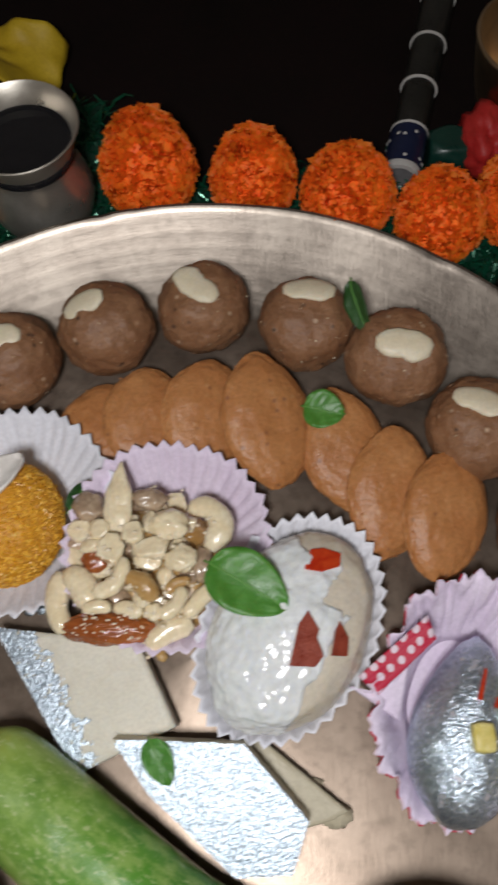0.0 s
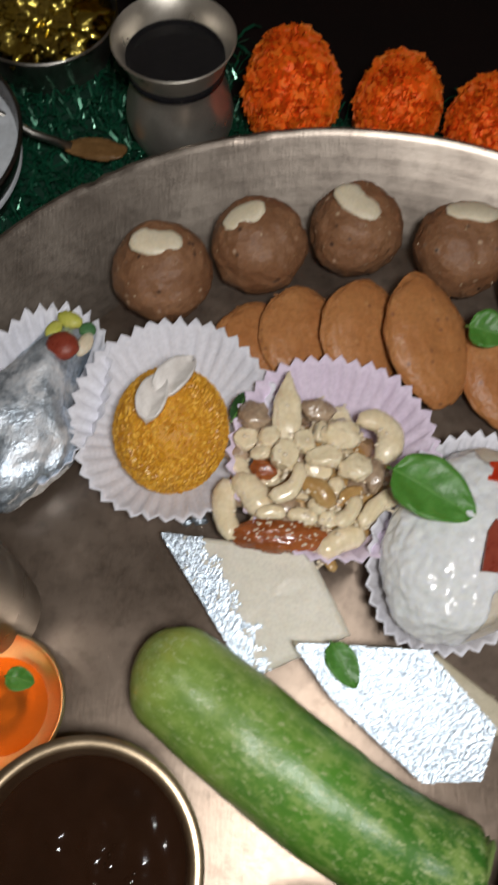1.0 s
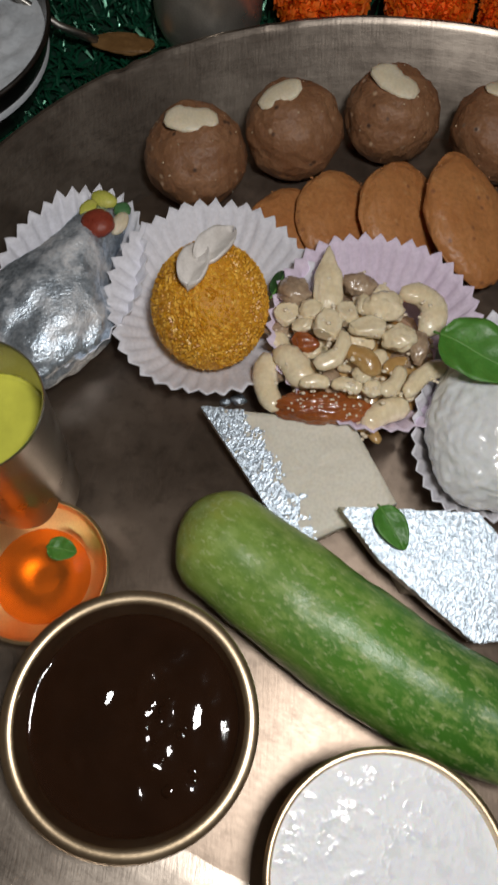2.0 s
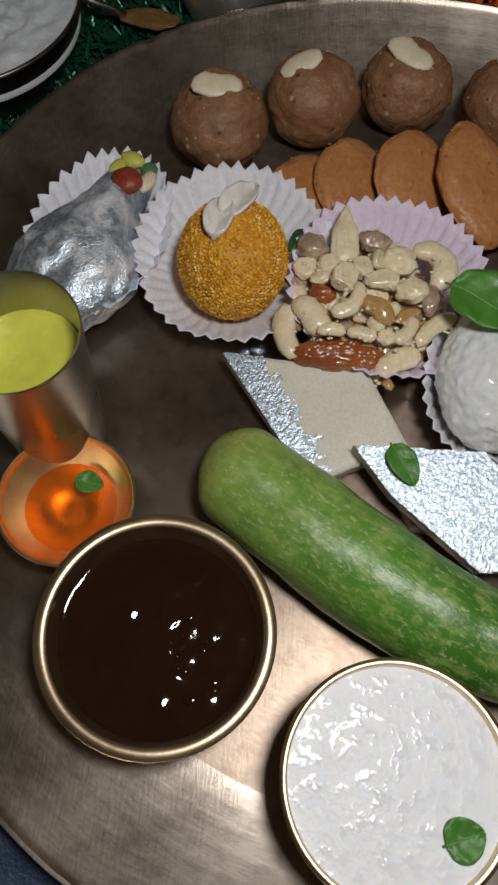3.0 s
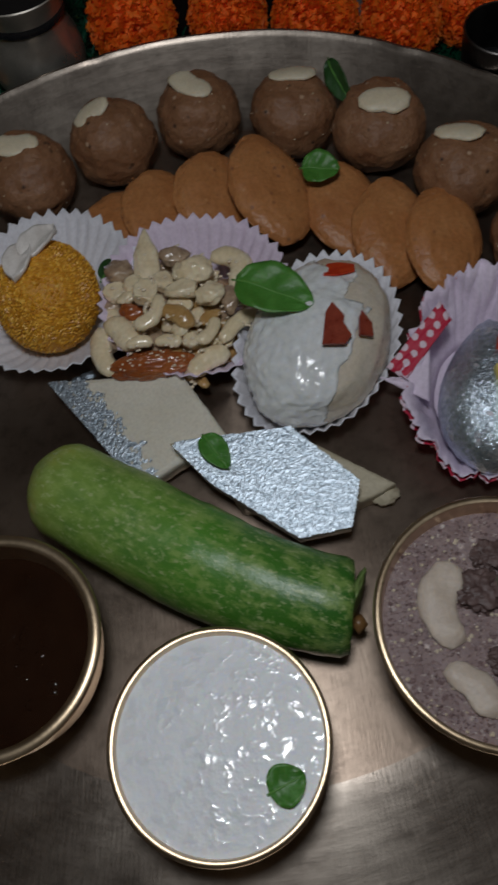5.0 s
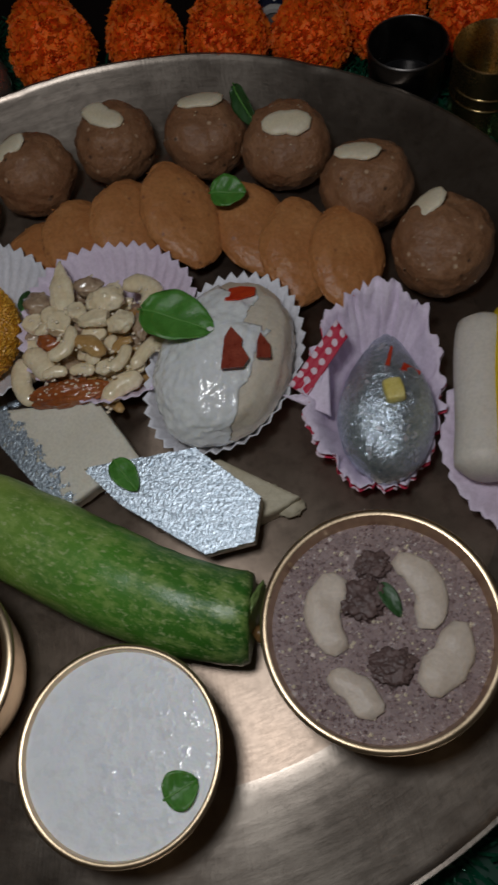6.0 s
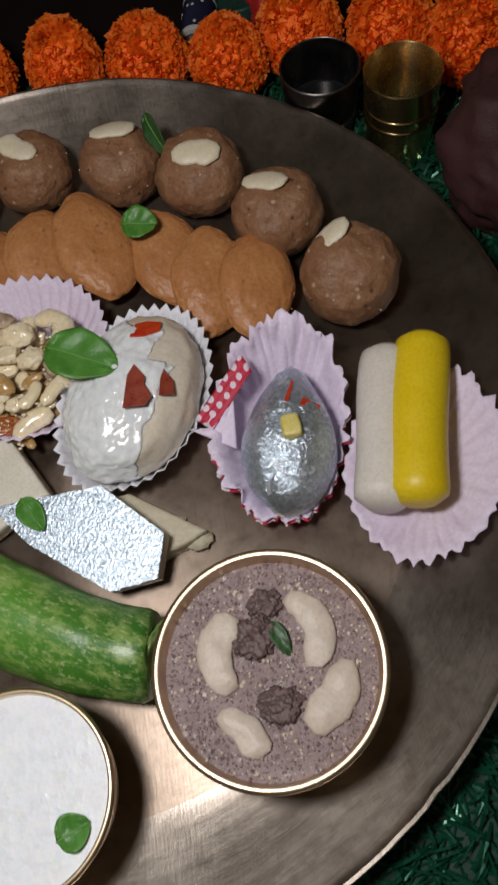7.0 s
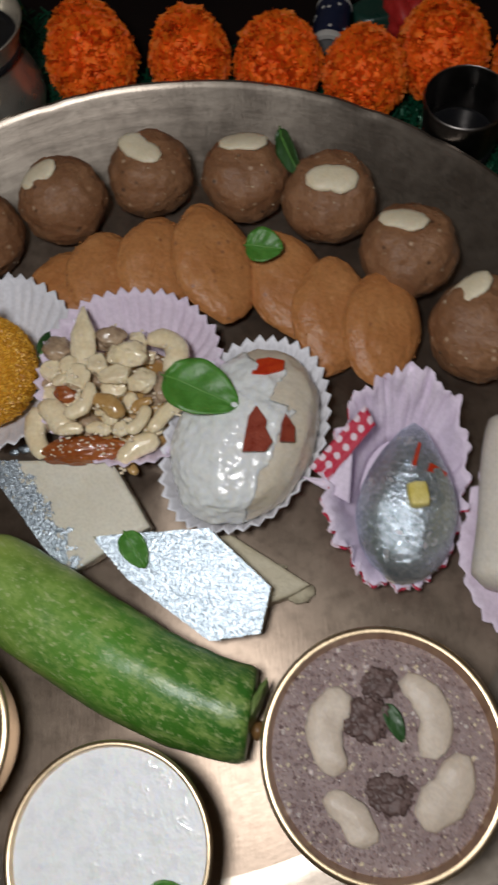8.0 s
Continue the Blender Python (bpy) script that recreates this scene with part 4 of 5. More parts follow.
# white cream sweet in a white case
case = thing("paper_case", (0.0080, 0.0490, 0.0004), "white fluted paper case under the cream sweet", "paper case", "paper cases", -30)
paper("case_wall", liner_mesh(0.022, 0.0335, 0.019, 38, 0.0010, 9, 0.96, 1.36), M_WHITEPAPER, case)
case_base(0.022, 0.96, 1.36, M_WHITEPAPER, case)
cream = thing("cream_sweet", (0.0085, 0.0470, 0.0008), "oval white cream sweet with almond flakes and saffron", "sweet", "", -30)
part("body", blob(0.0278, 0.0390, 0.0195, 41, 0.05, 1.8, 5, None, (0, 0, 0.0190)), M_DOUGH, cream, "smooth beige milk dough")
bm = blob(0.0283, 0.0396, 0.0203, 41, 0.05, 1.8, 6, None, (0, 0, 0.0190))
for v in bm.verts:
    n = noise.fractal(v.co * 210, 0.7, 2, 3)
    v.co += Vector((0, 0, 0.0006)) * n + 0.0005 * noise.noise_vector(v.co * 420)
bmesh.ops.delete(bm, geom=[v for v in bm.verts if v.co.z < 0.0150 or v.co.x > 0.0165 + 0.006 * noise.fractal(v.co * 75, 0.9, 2, 3) - (0.009 if v.co.y > 0.012 else 0.0)
                           or v.co.y > 0.027 + 0.006 * noise.noise(v.co * 150) or v.co.z < 0.0170 + 0.005 * noise.fractal(v.co * 80 + Vector((4, 0, 0)), 0.7, 2, 4)], context="VERTS")
ob = part("cream_glaze", bm, M_FLECK, cream, "wet white cream with flecks of silver leaf")
ob.modifiers.new("thickness", "SOLIDIFY").thickness = 0.0006


def flake(name, outline, at, turn, tip, lean, mt, lb, parent, th=0.0010):
    bm = bmesh.new()
    lo, hi = [bm.verts.new((x, y, 0)) for x, y in outline], [bm.verts.new((x, y, th)) for x, y in outline]
    bm.faces.new(hi)
    bm.faces.new(lo[::-1])
    for i in range(len(lo)):
        j = (i + 1) % len(lo)
        bm.faces.new((lo[i], lo[j], hi[j], hi[i]))
    s = part(name, bm, mt, parent, lb, False)
    s.matrix_basis = pose(*at, lean, tip, turn)
    return s


off_cream = cream.matrix_basis.inverted()
flake("almond_flake", [(-0.006, -0.009), (0.003, -0.0095), (0.006, -0.006), (0.004, 0.0), (0.005, 0.003), (0.0015, 0.0095), (-0.002, 0.005), (-0.004, -0.002)],
      off_cream @ Vector((0.0126, 0.0405, 0.0402)), 32, 10, 2, M_ALMOND, "dark red almond flake", cream)
flake("almond_flake", [(-0.003, -0.006), (0.003, -0.006), (0.004, 0.0), (0.001, 0.006), (-0.001, 0.002)], off_cream @ Vector((0.0240, 0.0410, 0.0370)), 32, 24, 0, M_ALMOND, "dark red almond flake", cream)
flake("saffron_petal", [(-0.007, -0.004), (-0.001, -0.005), (0.006, -0.0025), (0.007, 0.003), (0.001, 0.0055), (-0.004, 0.0048)], off_cream @ Vector((0.0200, 0.0690, 0.0353)), 30, 6, -24, M_SAFFRON, "smear of red saffron", cream, 0.0006)
leaf((-0.0070, 0.0590, 0.0410), 0.0325, 0.0235, -30, 4, 2, "large fresh basil leaf lying on the cream sweet", curl=0.05, cup=0.10)

# drop-shaped silvered sweet in a polka-dot case
case = thing("paper_case", (0.0680, 0.0225, 0.0004), "pink paper case with red polka-dot outside, folded open", "paper case", "paper cases", -15)

def open_side(a):
    back = max(0.0, math.sin(a))
    left = max(0.0, -math.cos(a))
    return 0.62 + 0.75 * back ** 2 + 0.25 * left ** 2, 1.0 + 0.05 * left


paper("case_lining", liner_mesh(0.0150, 0.0270, 0.024, 44, 0.0003, 12, 1.0, 1.58, 0, open_side, crumple=0.0032), M_PINKPAPER, case)
case_base(0.0150, 1.0, 1.58, M_PINKPAPER, case)
ob = paper("case_print", liner_mesh(0.0155, 0.0274, 0.0215, 44, 0.0003, 12, 1.0, 1.58, 0, open_side, -0.0009, 0.0032), M_POLKA, case, "red paper with white polka dots")
turn_back = pose(0.0680, 0.0225, 0.0004, 0, 0, -15).inverted()
flap = lambda *pts: patch([turn_back @ Vector(p) for p in pts], 14, 0.0012, 3)
paper("folded_flap", flap((0.0325, 0.0300, 0.0200), (0.0570, 0.0500, 0.0310), (0.0600, 0.0420, 0.0290), (0.0390, 0.0235, 0.0200)), M_POLKA, case, "red polka-dot flap folded outwards")
paper("lining_corner", flap((0.0290, 0.0270, 0.0185), (0.0390, 0.0240, 0.0202), (0.0500, 0.0330, 0.0240), (0.0470, 0.0150, 0.0150)), M_PINKPAPER, case, "pale lining corner")


def drop(u, p):
    t = (u.y + 1) / 2
    w = 1.0 - 0.50 * max(0, t - 0.38) ** 1.3 / 0.54
    p.x *= w
    p.z *= 0.6 + 0.4 * w
    return p


sweet = thing("drop_sweet", (0.0690, 0.0120, 0.0010), "drop-shaped sweet covered with silver leaf and pistachio", "sweet", "", -13)
part("body", blob(0.0200, 0.0325, 0.0192, 51, 0.03, 2.0, 5, drop, (0, 0, 0.0188)), foil("silver_leaf_drop", (0.62, 0.52, 0.52), 0.33, 0.40, None, 0.26, 110, 0.84, 0.55, 1.22), sweet)
def block(u, p):
    """Squares a lump off into a cut piece."""
    k = 0.82 / max(abs(u.x), abs(u.y), abs(u.z)) * 0.65 + 0.35
    return p * k


s = part("pistachio", blob(0.0044, 0.0056, 0.0030, 3, 0.05, 2, 4, block), M_PISTACUT, sweet, "pale yellow pistachio")
s.matrix_basis = pose(0.0020, -0.0030, 0.0383, 0, 0, 14)
flake("saffron_strand", [(-0.0008, -0.006), (0.0008, -0.006), (0.0010, 0.006), (0.0, 0.007)], (0.0005, 0.0140, 0.0345), -8, 0, -24, M_SAFFRON, "red saffron strand", sweet, 0.0005)
flake("saffron_strand", [(-0.004, -0.002), (0.004, -0.0015), (0.005, 0.001), (-0.003, 0.002)], (0.0085, 0.0090, 0.0330), -10, 28, -16, M_SAFFRON, "red saffron strand", sweet, 0.0005)

# two-coloured marzipan roll on a pink case
case = thing("paper_case", (0.1205, -0.0055, 0.0004), "pink fluted paper case pressed flat under the roll", "paper case", "paper cases", -16)
paper("case_wall", liner_mesh(0.010, 0.0315, 0.011, 34, 0.0010, 15, 1.0, 1.40, crumple=0.0022), M_PINKPAPER, case)
case_base(0.010, 1.0, 1.40, M_PINKPAPER, case)
case.matrix_basis = pose(0.1215, -0.0060, 0.0056, 0, -10, -16)
roll = thing("marzipan_roll", (0.1172, 0.0055, 0.0008), "white marzipan roll laid against a yellow one", "sweet", "", -17)

roll.matrix_basis = pose(0.1165, 0.0050, 0.0042, 0, -7, -17)


def finger(x, z, r, y0, y1, mt, name, lb, seed):
    path, radii = [], []
    n = 18
    for i in range(n + 1):
        t = i / n
        e = min(t, 1 - t) * (y1 - y0) / r
        path.append((x + 0.0006 * math.sin(5 * t + seed), y0 + (y1 - y0) * t, z))
        radii.append(r * (0.55 + 0.45 * math.sqrt(max(0.0, 1 - max(0, 1 - e / 0.55) ** 2))) * (1 + 0.02 * math.sin(9 * t + seed)))
    bm = tube(path, radii, 28, None, 0.9)
    part(name, bm, mt, roll, lb)


finger(-0.0070, 0.0175, 0.0118, -0.0345, 0.0365, M_WHITEMARZ, "white_roll", "creamy white marzipan", 1)
finger(0.0066, 0.0215, 0.0116, -0.0335, 0.0400, M_YELLOW, "yellow_roll", "bright yellow marzipan", 2)


# ---- diamond fudge slices ----
def slice_mesh(outline, th, seed, res=26):
    """A slab with the given corners, cut sides and slightly uneven faces."""
    bm = bmesh.new()
    n = len(outline)
    pts = []
    for i in range(n):
        a, b = Vector(outline[i]), Vector(outline[(i + 1) % n])
        for k in range(res):
            pts.append(a.lerp(b, k / res))
    c = sum(pts, Vector((0, 0))) / len(pts)
    rows = []
    for inset, z in ((0, 0.0), (0, th * 0.85), (0.0006, th)):
        row = []
        for p in pts:
            q = p + (c - p).normalized() * (inset + 0.0003 * noise.noise(Vector((p.x * 500, p.y * 500, z * 900 + seed))))
            row.append(bm.verts.new((q.x, q.y, z)))
        rows.append(row)
    for k in range(1, 10):
        row = []
        for v in rows[2]:
            q = Vector((v.co.x, v.co.y)).lerp(c, k / 10)
            row.append(bm.verts.new((q.x, q.y, th + 0.00020 * noise.fractal(Vector((q.x * 160, q.y * 160, seed)), 0.8, 2, 4))))
        rows.append(row)
    m = len(pts)
    for a, b in zip(rows, rows[1:]):
        for i in range(m):
            bm.faces.new((a[i], a[(i + 1) % m], b[(i + 1) % m], b[i]))
    bm.faces.new(rows[-1])
    bm.faces.new(rows[0][::-1])
    bmesh.ops.recalc_face_normals(bm, faces=bm.faces)
    return bm


def fudge(name_at, outline, th, seed, body, lb, lean=(0, 0), keep=None):
    s = thing("fudge_slice", name_at, lb, "sweet", "fudge slices")
    s.matrix_basis = pose(*name_at, *lean, 0)
    part("slab", slice_mesh(outline, th, seed), body, s)
    if keep:
        part("silver_leaf", leaf_sheet(outline, th, keep, seed), M_FOILFULL, s, "crinkled torn silver leaf")
    return s


def strip(x, y):
    edge = -0.0050 - 0.55 * (y - 0.0) + 0.006 * noise.fractal(Vector((x * 220, y * 220, 3)), 0.7, 2, 5)
    return x < edge and noise.fractal(Vector((x * 300, y * 300, 9)), 0.7, 2, 4) > -0.42 - 20 * (edge - x)


def nearly_all(x, y):
    return x > -0.034 + 0.002 * noise.noise(Vector((y * 400, 0, 0)))


fudge((-0.0685, 0.0235, 0.0062), [(-0.0350, 0.0265), (0.0205, 0.0205), (0.0355, -0.0095), (-0.0005, -0.0255)], 0.0085, 1, M_BARFI, "white diamond fudge slice with a torn strip of silver leaf", (7, -4), strip)
fudge((-0.0190, -0.0080, 0.0134), [(-0.0355, 0.0187), (0.0107, 0.0170), (0.0325, -0.0075), (0.0267, -0.0242), (0.0075, -0.0252), (-0.0221, 0.0006)], 0.0092, 2, M_BARFIEDGE, "diamond fudge slice fully covered with silver leaf", (10, -3), nearly_all)
fudge((-0.0115, -0.0055, 0.0006), [(-0.030, 0.012), (0.010, 0.014), (0.0395, -0.0092), (0.034, -0.0120), (0.020, -0.0160), (-0.020, -0.010)], 0.0090, 3, M_BARFIEDGE, "fudge slice lying beneath the silvered slice")
leaf((-0.0378, 0.0012, 0.0262), 0.0165, 0.0105, -62, 3, 0, "small basil leaf lying on the silvered fudge", curl=0.05)

# ---- cucumber ----
A, B = Vector((-0.1080, 0.0040)), Vector((0.0020, -0.0615))
s_ = np.array([0.0, 0.13, 0.34, 0.52, 0.69, 0.84, 1.0])
fx = np.polyfit(s_, [-0.1080, -0.0950, -0.0757, -0.0544, -0.0348, -0.0176, 0.0020], 3)
fy = np.polyfit(s_, [0.0040, -0.0030, -0.0184, -0.0330, -0.0460, -0.0552, -0.0615], 3)
path, radii = [], []
for i in range(61):
    t = (i / 60) ** 1.25
    r = np.interp(t, [0, 0.14, 0.3, 0.55, 0.8, 1.0], [0.0168, 0.0185, 0.0191, 0.0196, 0.0180, 0.0168])
    r *= min(1.0, math.sqrt(max(0.0, 1 - (1 - min(t / 0.15, 1)) ** 2)))
    if t > 0.985:
        r *= 0.94
    radii.append(max(float(r), 0.0008))
    path.append((float(np.polyval(fx, t)), float(np.polyval(fy, t)), 0.0194))
bm = tube(path, radii, 40)
for v in bm.verts:
    v.co += 0.0009 * noise.noise_vector(v.co * 55) + 0.00035 * noise.noise_vector(v.co * 190)


def cucumber_skin():
    m, nt, bs = nodes_of("cucumber_skin")
    axis = coords(nt)
    mp = nt.nodes.new("ShaderNodeMapping")
    mp.inputs["Rotation"].default_value = (0, 0, radians(33.4))
    link(nt, axis, mp.inputs["Vector"])
    st = nt.nodes.new("ShaderNodeMapping")
    st.inputs["Scale"].default_value = (0.55, 1, 1)
    link(nt, mp.outputs["Vector"], st.inputs["Vector"])
    flecks = noise_node(nt, st.outputs["Vector"], 620, 4, 0.65)
    streak = noise_node(nt, st.outputs["Vector"], 70, 4)
    sp = nt.nodes.new("ShaderNodeSeparateXYZ")
    link(nt, mp.outputs["Vector"], sp.inputs[0])
    along = nt.nodes.new("ShaderNodeMapRange")
    along.inputs["From Min"].default_value, along.inputs["From Max"].default_value = -0.09, 0.035
    link(nt, sp.outputs[0], along.inputs["Value"])
    base = ramp(nt, along.outputs[0], (0.0, (0.36, 0.38, 0.08)), (0.15, (0.24, 0.36, 0.065)), (0.55, (0.10, 0.27, 0.03)), (1.0, (0.035, 0.14, 0.014)))
    c = blend(nt, ramp(nt, streak, (0.45, 0.0), (0.7, 0.6)), base, (0.05, 0.16, 0.03))
    mott = noise_node(nt, st.outputs["Vector"], 260, 5, 0.7)
    c = blend(nt, ramp(nt, mott, (0.46, 0.0), (0.62, 0.6)), c, (0.32, 0.44, 0.12))
    c = blend(nt, ramp(nt, flecks, (0.55, 0.0), (0.66, 0.75)), c, (0.42, 0.50, 0.22))
    link(nt, c, bs.inputs["Base Color"])
    bs.inputs["Roughness"].default_value = 0.34
    bump(nt, bs, flecks, 0.3, 0.0005)
    return m


cuc = part("cucumber", bm, cucumber_skin())
tagged(cuc, "green cucumber with pale flecks and a cut end", "cucumber")
end = part("cut_end", blob(0.0135, 0.0135, 0.0022, 3, 0.12, 3, 4), plain("cut_cucumber", (0.16, 0.26, 0.06), (0.26, 0.34, 0.12), 0.4, 0, 150, 600, 0.5), cuc, "pale cut end")
end.matrix_basis = pose(path[-1][0], path[-1][1], 0.0194, 0, 90, math.degrees(math.atan2((B - A).y, (B - A).x)))
nub = part("stem_stub", tube([(0, 0, 0), (0.004, 0.0015, 0.001)], [0.0035, 0.0022], 10), M_WOOD, cuc, "brown stem stub")
nub.location = (path[-1][0], path[-1][1] - 0.006, 0.016)

# broken crumbs of fudge and silver beside the slices
for k, (x, y, s) in enumerate(((0.0235, -0.0165, 0.0060), (-0.0905, 0.0580, 0.0030), (-0.0955, 0.0570, 0.0022), (0.0165, -0.0060, 0.0030))):
    ob = part("fudge_crumb", blob(s, s * 0.7, s * 0.5, k, 0.3, 2.5, 3, None, (0, 0, s * 0.45)), M_BARFIEDGE if k in (0, 3) else M_FOILFULL)
    ob.location = (x, y, 0.0005)
    tagged(ob, "broken crumb of fudge on the platter", "crumb", "crumbs")


# ---- marigolds along the far rim ----
def marigold(at, r, tall, seed, tilt=-30):
    b = thing("marigold", (at[0], at[1], GROUND), "ruffled bright orange marigold head beside the platter", "flower", "marigolds")
    rr = random.Random(seed)
    bm = bmesh.new()
    core = blob(r * 0.94, r * 0.94, r * (0.5 + 0.5 * tall) * 0.94, seed, 0.12, 7, 5)
    part("flower_heart", core, M_PETALCORE, b).matrix_basis = pose(0, 0, at[2] - GROUND, tilt, 0, 0)
    n = 900
    for k in range(n):
        z = 1 - 2 * (k + 0.5) / n
        a = k * 2.39996 + rr.uniform(-0.2, 0.2)
        q = math.sqrt(1 - z * z)
        u = Vector((q * math.cos(a), q * math.sin(a), z))
        top = 1 + (tall - 1) * max(0, z)
        foot = Vector((u.x * r * 0.84, u.y * r * 0.84, u.z * r * 0.84 * top))
        d = (u + Vector((rr.uniform(-0.25, 0.25), rr.uniform(-0.25, 0.25), rr.uniform(-0.15, 0.35)))).normalized()
        s = d.orthogonal().normalized()
        s = (Matrix.Rotation(rr.uniform(0, 6.28), 3, d) @ s)
        nrm = d.cross(s)
        ln, w = r * rr.uniform(0.13, 0.22), r * rr.uniform(0.18, 0.28)
        rows = []
        for t, ww in ((0, 0.4), (0.55, 0.9), (1.0, 1.0)):
            row = []
            for m_ in range(5):
                e = m_ / 2 - 1
                ruffle = 0.16 * w * t * (1 if m_ % 2 else -1) * 1.6
                edge = ln * 0.10 * (1 if m_ % 2 else 0) if t == 1.0 else 0
                row.append(bm.verts.new(foot + d * (ln * t * top - edge) + s * (e * w * ww) + nrm * (ruffle + 0.25 * ln * t * t + 0.15 * w * e * e)))
            rows.append(row)
        for p0, p1 in zip(rows, rows[1:]):
            for m_ in range(4):
                bm.faces.new((p0[m_], p0[m_ + 1], p1[m_ + 1], p1[m_]))
    ob = part("petals", bm, M_MARIGOLD, b, "ruffled orange petals")
    ob.matrix_basis = pose(0, 0, at[2] - GROUND, tilt, 0, rr.uniform(-10, 10))


marigold((-0.0562, 0.2680, 0.0150), 0.0225, 1.35, 1)
marigold((-0.0053, 0.2640, 0.0130), 0.0205, 1.25, 2)
marigold((0.0402, 0.2540, 0.0130), 0.0220, 1.10, 3)
marigold((0.0830, 0.2390, 0.0130), 0.0205, 1.15, 4)
marigold((0.1240, 0.2490, 0.0130), 0.0225, 1.15, 5)
marigold((0.1700, 0.2330, 0.0150), 0.0225, 1.15, 6)
marigold((0.2080, 0.2140, 0.0150), 0.0235, 1.15, 7)

# ---- things round the platter ----
pot = thing("water_pot", (-0.1105, 0.2640, GROUND), "small round steel pot of water with a flared rim", "pot")
pp = [(0, 0), (0.018, 0), (0.0225, 0.006), (0.0258, 0.016), (0.0262, 0.022), (0.0245, 0.031), (0.0212, 0.039), (0.0208, 0.043), (0.0232, 0.052), (0.0272, 0.0608), (0.0280, 0.0620),
      (0.0276, 0.0626), (0.0266, 0.0618), (0.0225, 0.052), (0.0200, 0.043), (0.0204, 0.039), (0.0236, 0.031), (0.0252, 0.022), (0.0215, 0.006), (0, 0.002)]
part("pot_body", lathe(pp, 80), M_POT, pot)
part("water", surface(0.0226, 0.0515, 0.0001, 3), M_WATER, pot, "dark still water")

big = bowl("bowl", (-0.2350, 0.2210, GROUND), 0.0580, 0.0300, 0.036, 0.0015, M_DULLSTEEL, "wide steel bowl of white rice beside the platter")
part("rice", surface(0.0545, 0.0325, 0.0030, 5), M_RICE, big, "white grainy sweet rice")

gold = bowl("bowl", (-0.1830, 0.3180, GROUND), 0.0380, 0.0180, 0.026, 0.0012, M_STEEL, "steel bowl holding crumpled gold foil")
part("gold_foil", blob(0.031, 0.030, 0.016, 8, 0.35, 3.2, 5, None, (0, 0, 0.030)), M_GOLDFOIL, gold, "crumpled shiny gold foil")

bm = bmesh.new()
N = 30
rows = []
for i in range(N + 1):
    row = []
    for j in range(N + 1):
        u, v = i / N, j / N
        row.append(bm.verts.new((-0.182 + 0.065 * u + 0.01 * v, 0.318 + 0.05 * v, GROUND + 0.055 * math.sin(math.pi * (0.08 + 0.84 * u)) ** 0.8 * (0.75 + 0.25 * math.sin(4 * v + 3 * u)) + 0.004 * noise.noise(Vector((u * 5, v * 5, 1))))))
    rows.append(row)
for i in range(N):
    for j in range(N):
        bm.faces.new((rows[i][j], rows[i + 1][j], rows[i + 1][j + 1], rows[i][j + 1]))
ob = part("yellow_cloth", bm, M_YELLOWCLOTH)
ob.modifiers.new("thickness", "SOLIDIFY").thickness = 0.001
tagged(ob, "folded bright yellow cloth behind the bowls", "cloth")

spoon = thing("spoon", (-0.1450, 0.2440, -0.002), "small brown spoon resting over the tinsel", "spoon", "", 176)
part("spoon_bowl", blob(0.0150, 0.0065, 0.0030, 2, 0.12, 2, 4, lambda u, p: Vector((p.x, p.y, p.z - (0.002 if u.z > 0.2 else 0) * u.z)), (0.006, 0, 0.004)), M_WOOD, spoon, "brown stained spoon bowl")
part("spoon_handle", tube([(0.018, 0, 0.004), (0.035, 0.001, 0.012), (0.060, 0.002, 0.034), (0.085, 0.003, 0.040)], [0.0022, 0.0018, 0.0018, 0.002], 10), M_STEEL, spoon, "thin pinkish metal handle")

cup = bowl("cup", (0.1250, 0.2020, GROUND), 0.0200, 0.0300, 0.0155, 0.0009, M_DULLSTEEL, "small dark metal cup with a little water", "cup", "small cups")
part("water", surface(0.0183, 0.0180, 0.0001, 6), M_WATER, cup, "dark water")
leaf((0.1290, 0.1960, 0.0080), 0.0110, 0.0060, 20, 0, 0, "wilted basil leaf floating in the cup", M_LEAFDARK, 0.03)
cup = thing("cup", (0.1610, 0.1810, GROUND), "small straight brass cup, shiny inside and empty", "cup", "small cups")
cp = [(0, 0), (0.0165, 0), (0.0172, 0.001), (0.0182, 0.030), (0.0188, 0.0465), (0.0191, 0.0472), (0.0188, 0.0478), (0.0183, 0.0470), (0.0176, 0.030), (0.0166, 0.002), (0, 0.0015)]
part("cup_body", lathe(cp, 72), M_GOLDCUP, cup)
for z in (0.0300, 0.0235):
    part("turned_ring", lathe([(0.0183, z), (0.0187, z + 0.0004), (0.0187, z + 0.0012), (0.0183, z + 0.0016)], 72), M_GOLDCUP, cup, "thin turned ring")

bundle = part("maroon_cloth", blob(0.046, 0.052, 0.040, 6, 0.22, 1.6, 5, None, (0, 0, 0.034)), M_MAROON)
bundle.location = (0.2180, 0.1280, GROUND)
tagged(bundle, "dark maroon cloth bundle beside the platter", "cloth")

# black flute with white bands lying behind the flowers
flute = thing("flute", (0.0690, 0.2760, 0.0), "black lacquered flute with white bands and a dotted wrap", "flute")
d = Vector((0.028, 0.115, 0.008))
up = d.to_track_quat("Z", "X").to_matrix().to_4x4()


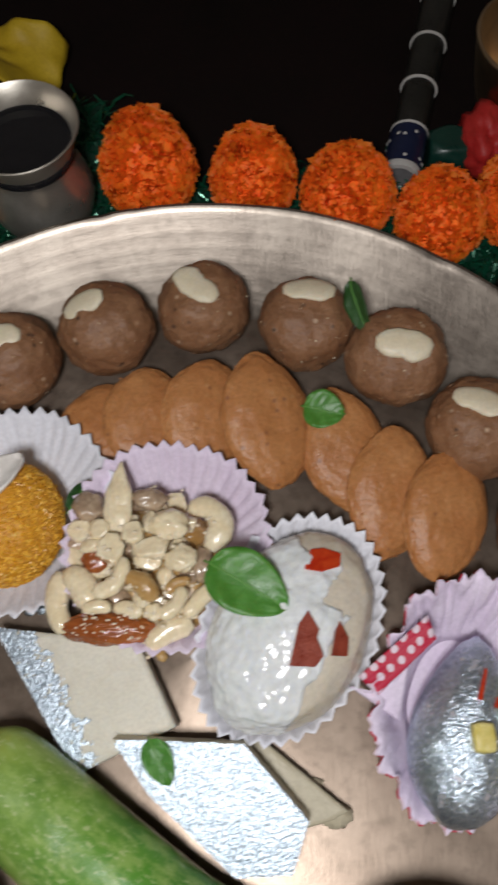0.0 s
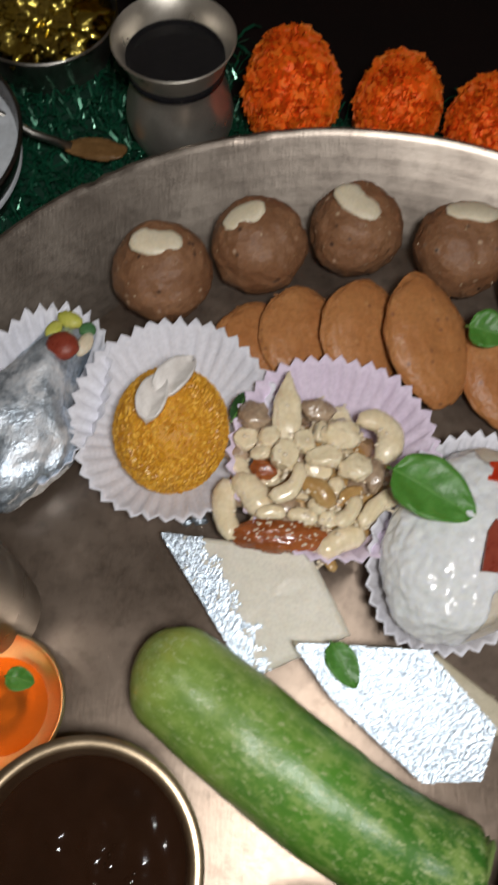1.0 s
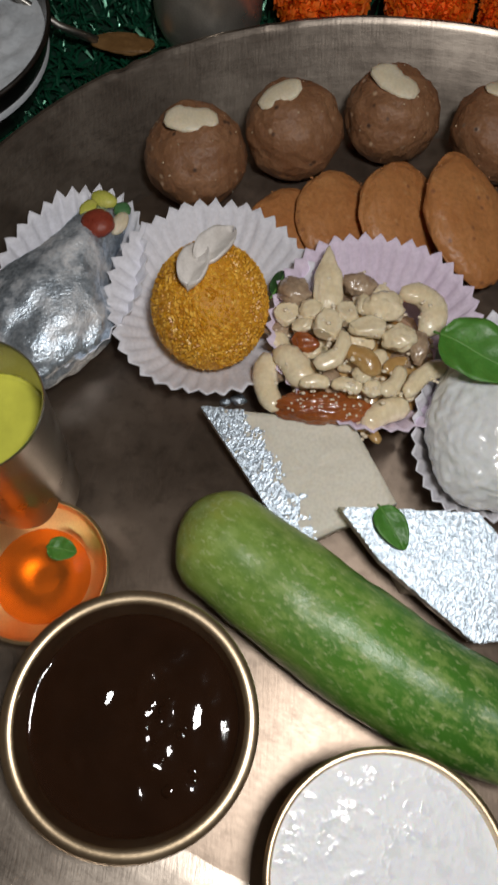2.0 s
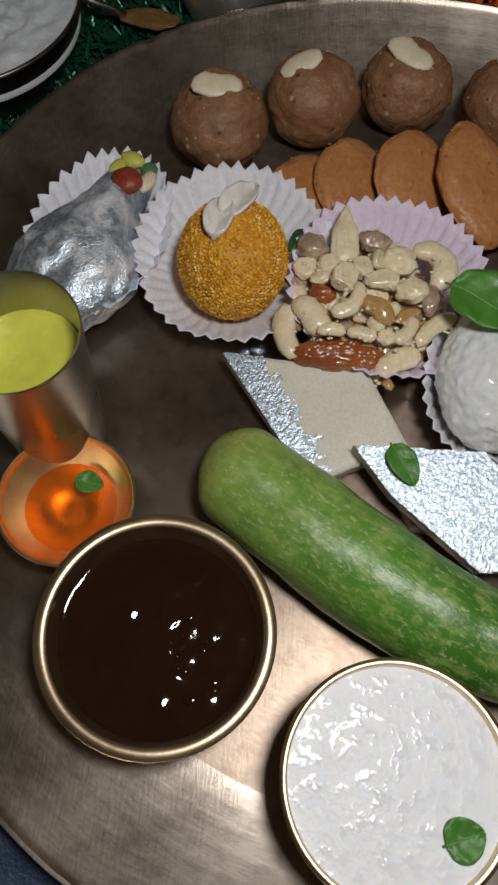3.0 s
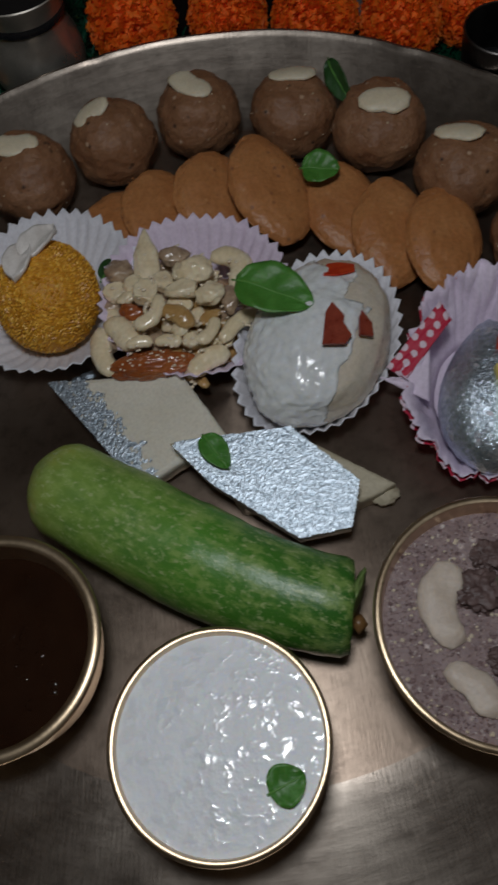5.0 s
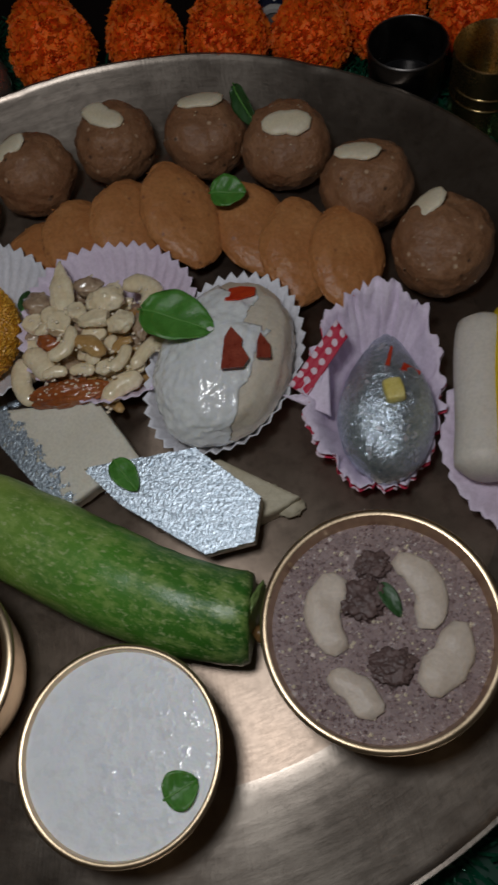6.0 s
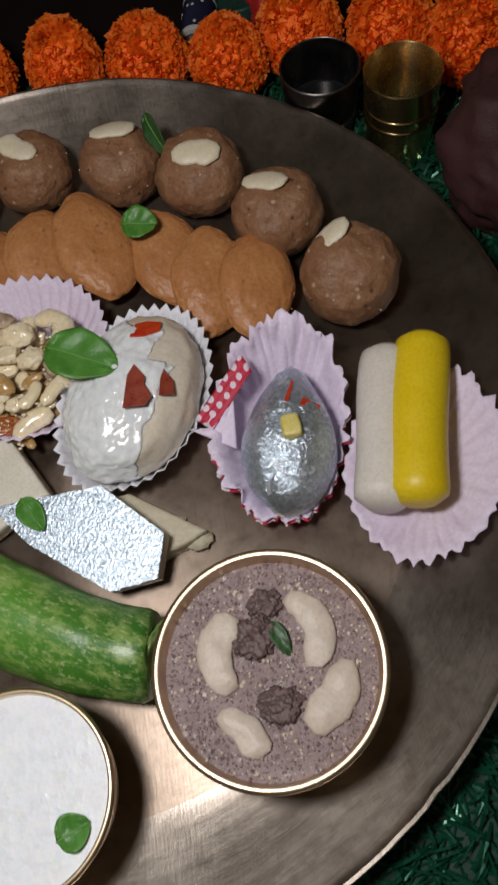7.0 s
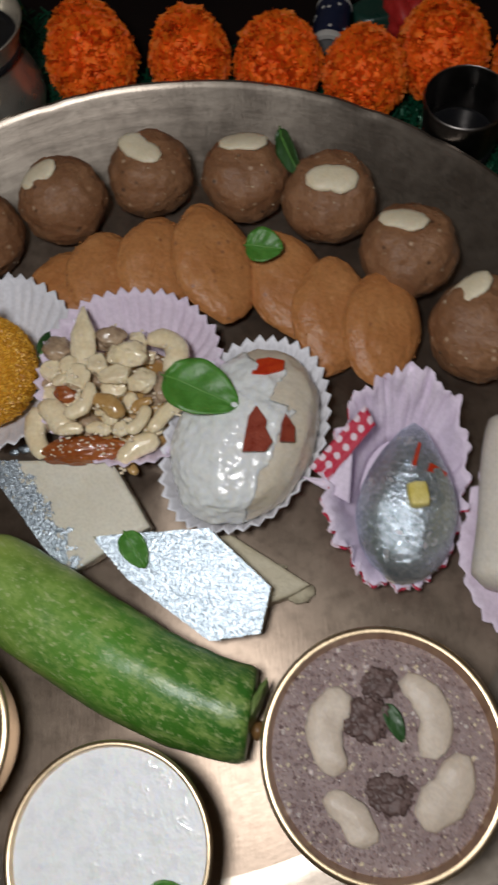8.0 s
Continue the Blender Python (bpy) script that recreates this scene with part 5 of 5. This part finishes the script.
def along(name, s0, s1, r0, r1, mt, lb=""):
    bm = lathe([(r0 * 0.75, s0), (r0, s0), (r0 + 0.0002, (s0 + s1) / 2), (r1, s1), (r1 * 0.75, s1)], 32)
    ob = part(name, bm, mt, flute, lb)
    ob.matrix_basis = up
    return ob


along("flute_tube", 0.026, 0.20, 0.0088, 0.0100, M_BLACK)
along("dotted_wrap", 0.003, 0.026, 0.0097, 0.0097, M_NAVY, "navy wrap with white dots")
along("end_ring", -0.001, 0.003, 0.0102, 0.0100, M_BANDWHITE, "white ring at the open end")
plug = lathe([(0, 0.0006), (0.0076, 0.0006)], 32)
part("bore", plug, plain("grey_bore", (0.16, 0.15, 0.15), (0.22, 0.21, 0.21), 0.6), flute, "grey hollow end").matrix_basis = up
for s in (0.0265, 0.056, 0.086, 0.12):
    along("band", s, s + 0.0012, 0.0098, 0.0098, M_BANDWHITE, "thin white band")
for k in range(16):
    a, s = k * 2.4, 0.006 + 0.016 * ((k * 0.37) % 1)
    dot = part("dot", blob(0.0010, 0.0010, 0.0003, k, 0, 1, 2), M_BANDWHITE, flute, "white dot")
    dot.matrix_basis = up @ Matrix.Rotation(a, 4, "Z") @ Matrix.Translation((0.0099, 0, s)) @ Matrix.Rotation(math.pi / 2, 4, "Y")
red = part("red_cloth", blob(0.012, 0.020, 0.018, 4, 0.25, 1.8, 4, None, (0, 0, 0.012)), M_RED)
red.location = (0.1130, 0.2980, GROUND)
tagged(red, "small red cloth fold behind the flowers", "cloth")
green = part("green_box", blob(0.016, 0.012, 0.012, 9, 0.1, 2, 4, lambda u, p: Vector((math.copysign(min(abs(p.x), 0.011), p.x), p.y, math.copysign(min(abs(p.z), 0.009), p.z))), (0, 0, 0.009)), plain("dark_green", (0.005, 0.03, 0.022), (0.01, 0.05, 0.035), 0.35), None)
green.location = (0.0960, 0.2960, GROUND)
tagged(green, "small dark green wrapped box behind the flowers", "box")

brass = bowl("pot", (0.1430, 0.3350, GROUND), 0.0360, 0.0320, 0.024, 0.0016, M_BRASS, "brass pot standing in the dark behind the flowers", "pot")
